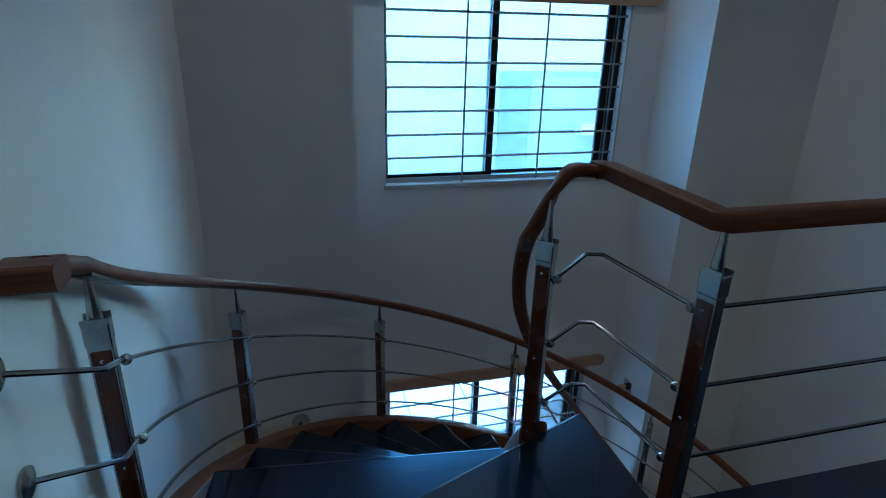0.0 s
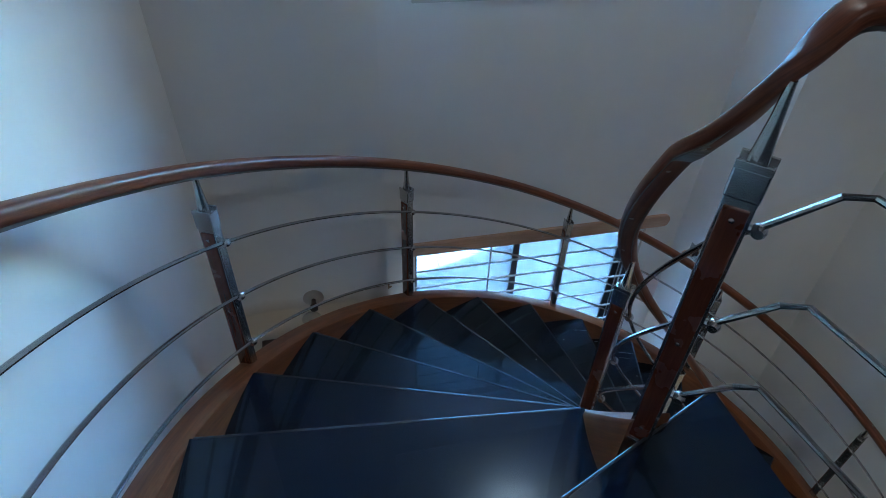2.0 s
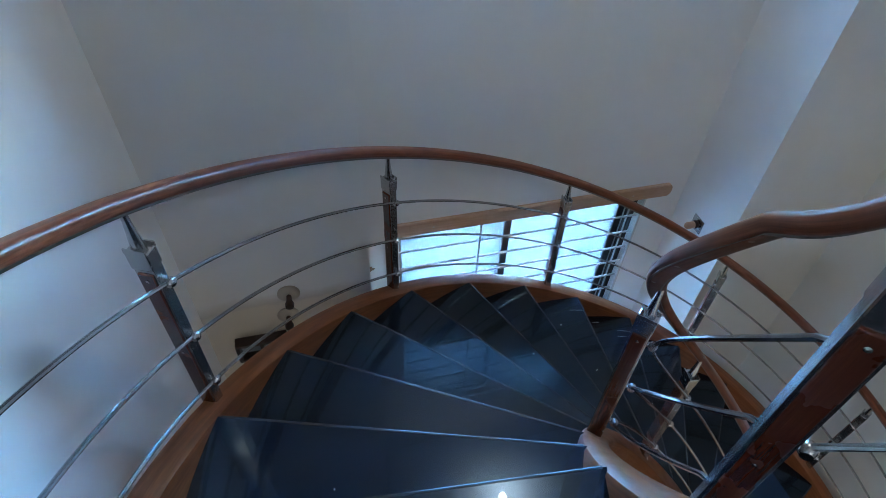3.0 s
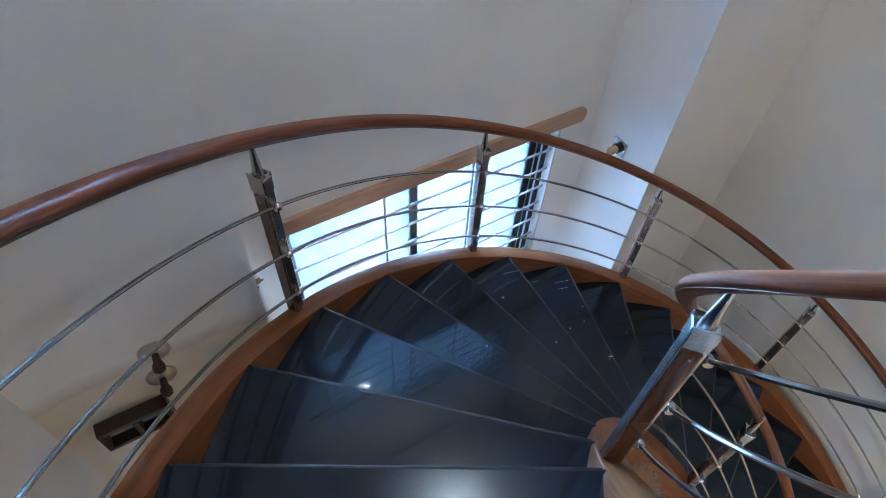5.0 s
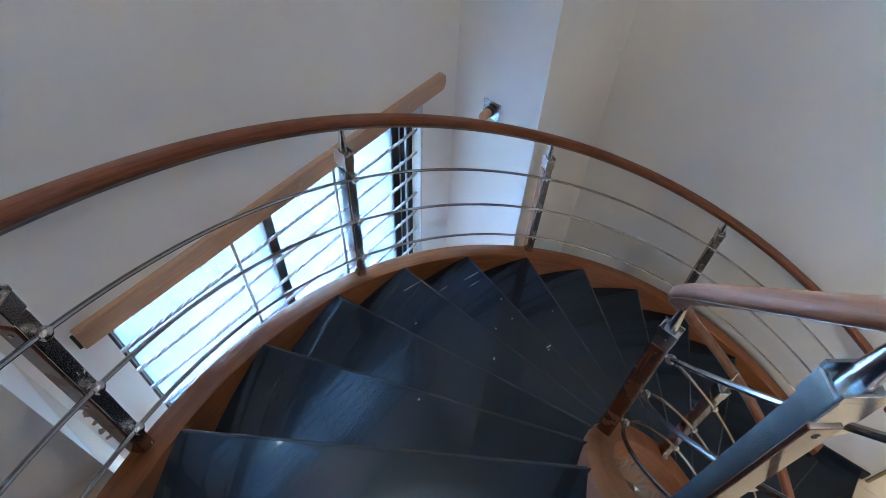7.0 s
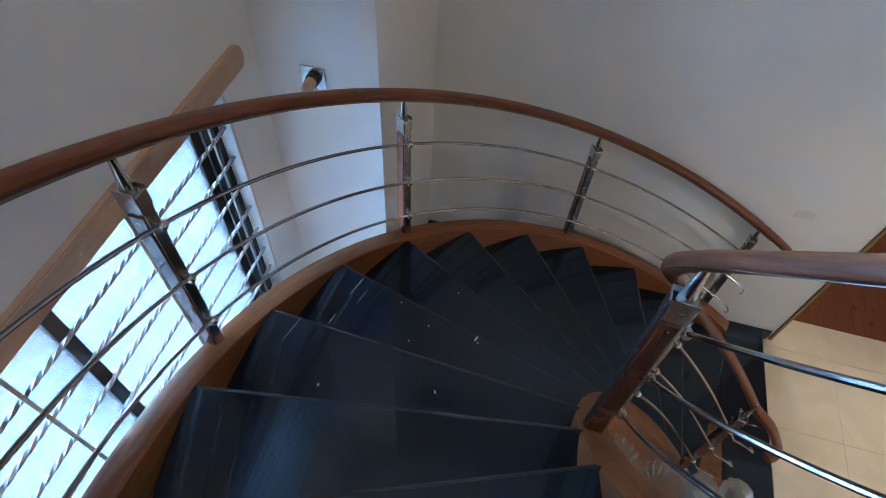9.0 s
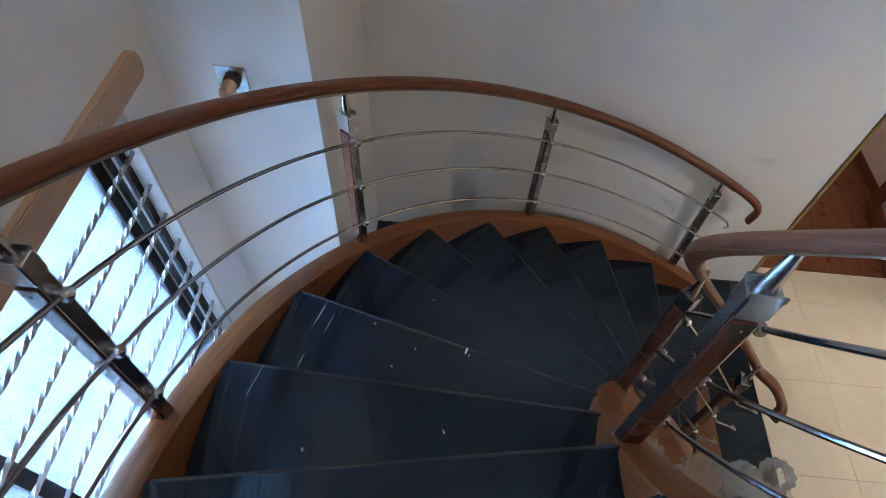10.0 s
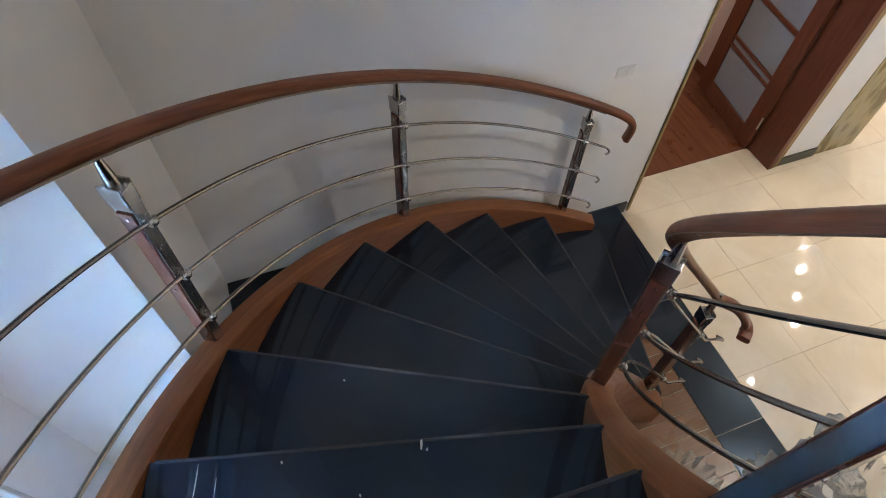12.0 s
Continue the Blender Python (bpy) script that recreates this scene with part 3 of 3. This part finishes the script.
SLOPE = 0.01632
outer_base = lambda d: 3.565 - 0.56 + SLOPE * (d - 154.13)
inner_base = lambda d: 2.0 + SLOPE * (d - 84.8)
bell = lambda d: max(0.0, min(1.0, (d - 60.0) / 40.0, (180.0 - d) / 25.0))
RAIL = round_section(0.054, 0.037, 18, 2.8)
INNER_RAIL = round_section(0.052, 0.032, 18, 3.2)

outer = thing("outer_balustrade", "wooden handrail on steel and wood posts with three steel rods", "balustrade", at=pose(0, 0, 0))
for d in (186.0, 154.13, 121.39, 88.8, 56.5, 23.46, -8.77):
    add_post(outer, post_pose(1.868, d, outer_base(d)))
for h in (0.12, 0.34, 0.56):
    ring = helix(1.83, -11.5, 186.0, lambda d: outer_base(d) + h, 1.5)
    z = ring[0].z
    tail = [polar(1.80, -12.3, z - 0.036), polar(1.80, -12.7, z - 0.034), polar(1.806, -13.0, z - 0.024), polar(1.82, -12.6, z - 0.010)]
    z = ring[-1].z
    head = [Vector((-1.81, -0.28, z + 0.045)), Vector((-1.802, -0.355, z + 0.08)), Vector((-1.812, -0.385, z + 0.095)), Vector((-1.904, -0.53, z + 0.19))]
    part("rod", tube(smooth_path(tail + ring[:1], 3)[:-1] + ring + smooth_path([ring[-1]] + head, 4)[1:], 0.006, 8), ROD_STEEL, outer, "stainless steel rod", True)
    part("rod_flange", lathe([(0.03, 0.0), (0.03, 0.006), (0.014, 0.012)], pose(XL + 0.001, -0.53, z + 0.19, 0, 90, 0), 18), STEEL, outer, "round steel wall flange", True)
ring = helix(1.862, -11.0, 188.0, lambda d: outer_base(d) + 0.79 - 0.012 * min(1.0, max(0.0, (110.0 - d) / 90.0)) + 0.014 * bell(d), 1.5)
z = ring[0].z
end = smooth_path([polar(1.862, -16.0, z - 0.225), polar(1.862, -16.4, z - 0.15), polar(1.862, -15.9, z - 0.10), polar(1.862, -14.0, z - 0.052), ring[0]], 5)[:-1]
z = ring[-1].z
up = smooth_path([ring[-1], (-1.847, -0.34, z + 0.035), (-1.845, -0.42, z + 0.065)], 5)[1:]
part("handrail", sweep(bmesh.new(), end + ring + up, RAIL, False), RAIL_WOOD, outer, "dark varnished wooden handrail", True)
rail_bar(outer, ring, 0.018)
part("handrail_end", sweep(bmesh.new(), [Vector((-1.812, -0.43, z + 0.055)), Vector((-1.86, -0.43, z + 0.055)), Vector((-1.903, -0.43, z + 0.055))], round_section(0.075, 0.05, 16, 5), False), RAIL_WOOD, outer, "square-cut wooden rail end", False)

inner = thing("inner_balustrade", "wooden handrail winding round the stair eye with steel rods", "balustrade", at=pose(0, 0, 0))
for d in (130.8, 84.8, 37.0, -12.0):
    add_post(inner, post_pose(0.702, d, inner_base(d)))
add_post(inner, pose(-0.703, 0.002, inner_base(179.8), 0, 0, 133))
add_post(inner, pose(-0.517, -0.476, 3.644, 0, 0, 285), 3.644 - LANDING)
add_post(inner, pose(0.95, -0.476, 3.644, 0, 0, 270), 3.644 - LANDING)
for h, zt in ((0.12, 3.77), (0.34, 3.99), (0.56, 4.21)):
    ring = helix(0.658, -15.0, 174.0, lambda d: inner_base(d) + h, 2.0)
    z = ring[0].z
    tail = [polar(0.705, -22.5, z - 0.06), polar(0.70, -24.0, z - 0.065), polar(0.685, -24.0, z - 0.055), polar(0.676, -21.0, z - 0.03)]
    top = [Vector((-0.678, -0.024, inner_base(179.8) + h)), Vector((-0.622, -0.086, zt)), Vector((-0.576, -0.10, zt)), Vector((-0.527, -0.452, zt)), Vector((-0.49, -0.455, zt)), Vector((XR - 0.003, -0.455, zt))]
    part("rod", tube(smooth_path(tail + ring[:1], 3)[:-1] + ring + top, 0.006, 8), ROD_STEEL, inner, "stainless steel rod", True)
ring = helix(0.72, -14.0, 166.0, lambda d: inner_base(d) + 0.766 + 0.028 * min(1.0, max(0.0, (d - 40.0) / 100.0)) + 0.02 * max(0.0, (d - 140.0) / 26.0) ** 2, 2.0)
z = ring[0].z
end = smooth_path([polar(0.66, -28.0, z - 0.21), polar(0.70, -29.5, z - 0.21), polar(0.72, -28.0, z - 0.165), polar(0.72, -22.0, z - 0.07), ring[0]], 5)[:-1]
ZR = 4.432
volute = smooth_path([ring[-1], (-0.714, 0.115, 4.196), (-0.711, 0.065, 4.26), (-0.702, 0.032, 4.325), (-0.684, 0.012, 4.387), (-0.645, 0.008, 4.435), (-0.57, 0.008, ZR)], 5)[1:]
part("handrail", sweep(bmesh.new(), end + ring + volute, INNER_RAIL, False), RAIL_WOOD, inner, "dark varnished wooden handrail", True)
rail_bar(inner, end[8:] + ring + volute, 0.0155)
level = [Vector((-0.575, 0.008, ZR)), Vector((-0.54, 0.008, ZR)), Vector((-0.534, 0.002, ZR)), Vector((-0.526, -0.468, ZR)), Vector((-0.519, -0.475, ZR)), Vector((XR - 0.003, -0.472, ZR))]
part("landing_rail", sweep(bmesh.new(), level, round_section(0.058, 0.044, 16, 9), False), RAIL_WOOD, inner, "dark varnished wooden rail along the landing", True)

# ---- hall floor ----
hall = structure("floor", box(2.12, 7.0, -8.0, -2.8, -0.011, -0.002), TILE, "polished cream floor tiles in the hall")
tile_x = [1.845 - 0.6 * i for i in range(7)]
tile_y = [-0.822, -1.285] + [-1.285 - 0.6 * i for i in range(1, 12)]
tile_data = {}


def piece(name, x0, x1, y0, y1, material, parent, cache, gap=0.0008, z0=-0.011, z1=0.0, bevel=0.001):
    key = (round(x1 - x0, 4), round(y1 - y0, 4))
    if key not in cache:
        hx, hy = (x1 - x0) / 2 - gap, (y1 - y0) / 2 - gap
        ob = mesh_object(name, box(-hx, hx, -hy, hy, z0, z1, bevel), material)
        cache[key] = ob.data
        bpy.data.objects.remove(ob)
    return shared(name, cache[key], parent, pose((x0 + x1) / 2, (y0 + y1) / 2, 0))


for x in tile_x:
    for ya, yb in zip(tile_y, tile_y[1:]):
        if yb > -8.1:
            piece("tile", x - 0.6, x, max(yb, -8.0), ya, TILE, hall, tile_data)
for ya, yb in zip(tile_y[1:], tile_y[2:]):
    if yb > -8.1:
        piece("tile", 1.845, 2.12, max(yb, -8.0), ya, TILE, hall, tile_data)
piece("tile", 1.845, 2.12, -1.285, -0.822, TILE, hall, tile_data)

border = structure("granite_border", box(1.15, XR, -0.52, 1.0, -0.011, -0.001), GRANITE, "black granite floor at the foot of the stair")
slab_data = {}
for x0, x1 in ((-1.9, -1.19), (-1.19, -0.39), (-0.39, 0.41), (0.41, 1.21), (1.21, XR)):
    piece("granite_slab", x0, x1, -0.822, -0.52, GRANITE, border, slab_data, 0.002)

parquet = structure("parquet_floor", box(XL, 1.15, -0.52, -0.51, -0.011, -0.004), PLANK_WOOD, "brown wooden plank floor under the stair")
plank_data = {}
rows_x = [1.15 - 0.115 * i for i in range(27)]
for i, x in enumerate(rows_x[:-1]):
    y = -0.51 + (0.0, 0.37, 0.66)[i % 3] - 1.1
    while y < YW:
        y0, y1 = max(y, -0.51), min(y + 1.6, YW)
        if y1 > y0 + 0.02:
            piece("plank", rows_x[i + 1], x, y0, y1, PLANK_WOOD, parquet, plank_data, 0.0022)
        y += 1.6

room = structure("room_floor", box(2.12, 7.0, 1.15, 1.2, -0.011, -0.004), ROOM_WOOD, "reddish wooden strip floor of the side room")
strip_data = {}
for i in range(31):
    y1 = 1.15 - 0.11 * i
    x = 2.122 - (0.0, 0.42, 0.21)[i % 3]
    while x < 7.0:
        x0, x1 = max(x, 2.122), min(x + 0.9, 7.0)
        if x1 > x0 + 0.02 and x0 < 4.7:
            piece("plank", x0, x1, y1 - 0.11, y1, ROOM_WOOD, room, strip_data, 0.001)
        x += 0.9

# ---- skirtings and trims ----
structure("baseboard_east", box(XR - 0.014, XR + 0.001, DOOR_Y1 + 0.02, 0.9, 0.0, 0.10, 0.003), GRANITE, "black granite skirting")
structure("baseboard_room", box(2.125, 7.0, -2.189, -2.176, 0.0, 0.09, 0.003), DOOR_WOOD, "dark wooden skirting of the side room")
structure("baseboard_hall", box(XR - 0.014, XR + 0.001, -2.43, DOOR_Y0 - 0.09, 0.0, 0.08, 0.003), plain("green_granite", (0.05, 0.06, 0.05), 0.3), "dark green granite skirting")
structure("trim_stair_side", box(XR - 0.012, XR + 0.05, DOOR_Y1 - 0.022, DOOR_Y1 - 0.001, 0.0, DOOR_H, 0.004), TRIM_WOOD, "brown wooden edge trim")
structure("stone_panel", box(XR - 0.004, XR + 0.215, -2.8, -2.432, 0.0, HALL_H), OLIVE, "olive veined panel at the wall's end")
frame_bm = bmesh.new()
add_box(frame_bm, XR - 0.02, XR + 0.23, DOOR_Y0 - 0.04, DOOR_Y0 + 0.002, 0.0, DOOR_H, 0.004)
structure("door_frame", frame_bm, DOOR_WOOD, "dark red-brown wooden door frame")
structure("door_trim", box(XR - 0.016, XR - 0.001, DOOR_Y0 - 0.085, DOOR_Y0 - 0.041, 0.0, DOOR_H, 0.004), TRIM_WOOD, "brown wooden door trim")


def glazed_door(m):
    d = tagged(new("door_1"), "dark wooden glazed door standing open against the room wall", "door", kind="structure")
    d.matrix_basis = m
    W, H, T = 0.75, 2.08, 0.04
    bm = bmesh.new()
    for x0, x1, z0, z1 in ((0, 0.12, 0, H), (W - 0.14, W, 0, H), (0.12, W - 0.14, 0, 0.135), (0.12, W - 0.14, H - 0.13, H)):
        add_box(bm, x0, x1, -T / 2, T / 2, z0, z1, 0.003)
    part("door_leaf", bm, DOOR_WOOD, d, "dark red-brown wooden stiles and rails")
    gap = 0.045
    zs = [0.135, 0.50, 0.87, 1.24, 1.60, H - 0.13]
    for i, (a, b) in enumerate(zip(zs, zs[1:])):
        part("pane", box(0.12, W - 0.14, -0.004, 0.004, a, b), FROSTED, d, "frosted grey glass pane")
        if i < 4:
            for z in ((b - gap, b - gap + 0.026), (b + gap - 0.026, b + gap)) if i % 2 == 0 else ((b - 0.016, b + 0.016),):
                part("glazing_bar", box(0.12, W - 0.14, -T / 2 + 0.004, T / 2 - 0.004, *z, 0.003), DOOR_WOOD, d)
    for z in (0.25, 1.85):
        part("hinge", lathe([(0.007, -0.05), (0.007, 0.05)], pose(-0.004, 0.02, z), 10), BRASS, d, "brass butt hinge", True)
    return d


glazed_door(pose(2.112, -2.005, 0.006, 0, 0, -8.2))


# ---- ceiling lamps ----
def downlight(x, y, z):
    d = thing("downlight", "small round recessed downlight, lit", "ceiling lamp", "recessed downlights", pose(x, y, z))
    part("ring", lathe([(0.032, -0.004), (0.045, -0.006), (0.05, 0.0)], None, 24), STEEL, d, "steel ring", True)
    part("lens", lathe([(0.031, -0.0058), (0.031, -0.001)], None, 20), LAMP_ON, d, "glowing lens")
    return d


# The list's last two, added and unseen, get the same fittings.
for x, y in HALL_AND_ADDED_LAMPS:
    downlight(x, y, HALL_H)
for x, y in TOP_LAMPS:
    downlight(x, y, TOP_H)

# ---- small things on the walls ----
def wall_hook(m, label, round_plate=True):
    h = thing("wall_bracket", label, "wall bracket", at=m)
    if round_plate:
        part("plate", lathe([(0.055, 0.0), (0.055, 0.006), (0.045, 0.014), (0.02, 0.02)], None, 28), BRASS, h, "round nickel plate", True)
        part("knob", lathe([(0.012, 0.018), (0.014, 0.05), (0.022, 0.07), (0.02, 0.09), (0.006, 0.1)], None, 18), DARK_BOX, h, "dark wooden knob", True)
    else:
        part("plate", box(-0.05, 0.05, -0.05, 0.05, 0, 0.006, 0.002), STEEL, h, "square chromed plate")
        part("socket_ring", lathe([(0.026, 0.006), (0.028, 0.02), (0.018, 0.03), (0.016, 0.045)], None, 20), DARK_BOX, h, "dark ring", True)
        part("holder", lathe([(0.022, 0.03), (0.024, 0.07), (0.018, 0.085), (0.008, 0.09)], None, 20), PELMET_WOOD, h, "pale lamp holder", True)
    return h


wall_hook(pose(XE, 1.92, 2.165, 0, -90, 0), "square chromed wall lamp base without its shade", False)
wall_hook(pose(-1.475, YB, 2.43, 90, 0, 0), "round nickel wall bracket with a dark knob")
wall_hook(pose(-1.50, YB, 2.27, 90, 0, 0), "round nickel wall bracket with a dark knob")


def wall_switch(m):
    s = thing("wall_switch", "white plastic switch plate on the plaster wall", "switch", at=m)
    part("plate", box(-0.03, 0.03, -0.05, 0.05, 0, 0.004, 0.0015), PLASTIC, s)
    for x in (-0.024, 0.024):
        part("rocker", box(-0.02, 0.02, x - 0.015, x + 0.015, 0.004, 0.006, 0.001), PLASTIC, s, "white rocker")
    return s


wall_switch(pose(XR, -0.466, 1.227, 0, -90, 0))


def shelf_box(m):
    b = thing("wall_box", "small dark wooden frame box fixed to the wall behind the stair", "box", at=m)
    bm = bmesh.new()
    for x0, x1, z0, z1 in ((-0.13, 0.13, -0.07, -0.05), (-0.13, 0.13, 0.05, 0.07), (-0.13, -0.11, -0.05, 0.05), (0.11, 0.13, -0.05, 0.05), (-0.01, 0.01, -0.05, 0.05)):
        add_box(bm, x0, x1, -0.06, 0, z0, z1, 0.003)
    part("frame", bm, DARK_BOX, b, "dark wooden frame")
    part("back", box(-0.11, 0.11, -0.012, -0.002, -0.05, 0.05), FROSTED, b, "grey back panel")
    return b


shelf_box(pose(-1.66, YB, 2.08))


# ---- plinth in the corner behind the stringer ----
plinth = thing("corner_plinth", "low black granite plinth in the wall corner behind the stair", "plinth", at=pose(1.78, 1.47, 0))
part("plinth_body", box(-0.12, 0.123, -0.19, 0.187, 0.0, 0.40, 0.004), GRANITE, plinth)
part("plinth_top", box(-0.128, 0.123, -0.198, 0.187, 0.40, 0.425, 0.004), GRANITE, plinth, "thin polished cap stone")

# ---- chandelier bowls in the stair eye, on an added stand ----
def fluted_bowl(r, h, flutes, wave):
    """An open crystal bowl with a pleated wall."""
    bm = bmesh.new()
    n = flutes * 4
    rings = []
    for f, z in ((0.22, -h * 0.5), (0.55, -h * 0.38), (0.82, 0.0), (1.0, h * 0.5), (0.96, h * 0.5), (0.76, 0.0), (0.48, -h * 0.32), (0.15, -h * 0.42)):
        ring = []
        for i in range(n):
            a = 2 * math.pi * i / n
            q = r * f * (1 + wave * f * math.cos(flutes * a))
            ring.append(bm.verts.new((q * math.cos(a), q * math.sin(a), z + wave * 0.2 * f * r * math.sin(flutes * a))))
        rings.append(ring)
    for a, b in zip(rings, rings[1:]):
        for i in range(n):
            bm.faces.new((a[i], a[(i + 1) % n], b[(i + 1) % n], b[i]))
    bm.faces.new(rings[0])
    bm.faces.new(rings[-1])
    return bm


def chandelier_on_stand():
    c = thing("chandelier_on_stand", "pleated clear crystal chandelier bowls on an added steel stand", "candle stand", at=pose(0.05, 0.34, 0))
    # base, pole and arms are added to hold up the chandelier's bowls
    part("base", lathe([(0.13, 0.0), (0.13, 0.012), (0.03, 0.03), (0.014, 0.05)], None, 32), STEEL, c, "round steel base of the added stand", True)
    part("pole", tube([Vector((0, 0, 0.04)), Vector((0, 0, 1.60))], 0.009, 10), STEEL, c, "slim steel pole of the added stand", True)
    cup = mesh_object("cup", fluted_bowl(0.05, 0.085, 12, 0.06), CRYSTAL, smooth=True)
    bowl = mesh_object("bowl", fluted_bowl(0.085, 0.06, 18, 0.09), CRYSTAL, smooth=True)
    for i, (x, y, z, wide) in enumerate(((0.0, 0.06, 1.68, 1), (0.03, -0.06, 1.66, 0), (-0.06, -0.14, 1.66, 1), (0.09, 0.19, 1.56, 1), (-0.10, 0.02, 1.60, 0), (0.06, -0.19, 1.62, 0), (-0.17, -0.10, 1.60, 1), (-0.02, -0.02, 1.74, 0))):
        part("arm", tube(smooth_path([(0, 0, 1.42), (x * 0.6, y * 0.6, 1.42), (x, y, z - 0.035)], 5), 0.004, 6), STEEL, c)
        shared("bowl" if wide else "cup", (bowl if wide else cup).data, c, pose(x, y, z, 5 * (i % 3), -4 * (i % 2), 40 * i))
    bpy.data.objects.remove(bowl)
    bpy.data.objects.remove(cup)
    return c


chandelier_on_stand()

# ---- outside ----
yard = structure("ground", box(-300, 300, YW + 0.25, 300, -0.9, -0.5), FACADE, "pale concrete ground outside")
slab_cache = {}
for i in range(9):
    for j in range(6):
        piece("paving_slab", -3.6 + 0.9 * i, -2.7 + 0.9 * i, YW + 0.3 + 0.9 * j, YW + 1.2 + 0.9 * j, PAVING, yard, slab_cache, 0.008, -0.5, -0.47, 0.004)
structure("kerb", box(1.4, 1.55, YW + 0.3, 8.0, -0.47, -0.38, 0.02), BRICK_RED, "red painted kerb of the yard")
structure("boundary_wall", box(-9, 9, 8.6, 8.8, -0.5, 1.5, 0.01), FACADE, "grey rendered boundary wall")
structure("neighbour_house", box(-14, 9, 15.0, 22.0, -0.5, 9.0), HOUSE, "pale rendered neighbouring house")
structure("outbuilding", box(4.6, 12.0, 12.6, 14.9, -0.5, 3.6, 0.01), OUTHOUSE, "grey rendered outbuilding beyond the yard")
structure("outbuilding_ledge", box(5.9, 12.0, 12.2, 12.597, 2.2, 2.5, 0.01), HOUSE, "pale concrete ledge of the outbuilding")

# ---- chipped plaster beside the lower window ----
def chipped(x, z, w, h):
    pts = [(w * math.cos(a) * random.uniform(0.6, 1.25), h * math.sin(a) * random.uniform(0.6, 1.25)) for a in [2 * math.pi * i / 13 for i in range(13)]]
    bm = polygon_prism(pts, -0.002, 0.0015)
    bm.transform(pose(x, YW - 0.0005, z, 90, 0, 0))
    structure("plaster_chip", bm, BARE, "bare brown patch where the paint has chipped off")


for x, z, w, h in ((-1.025, 2.00, 0.030, 0.022), (-1.038, 1.945, 0.016, 0.03), (-1.045, 1.87, 0.010, 0.014), (-1.05, 1.80, 0.012, 0.02), (-1.048, 1.74, 0.014, 0.012)):
    chipped(x, z, w, h)
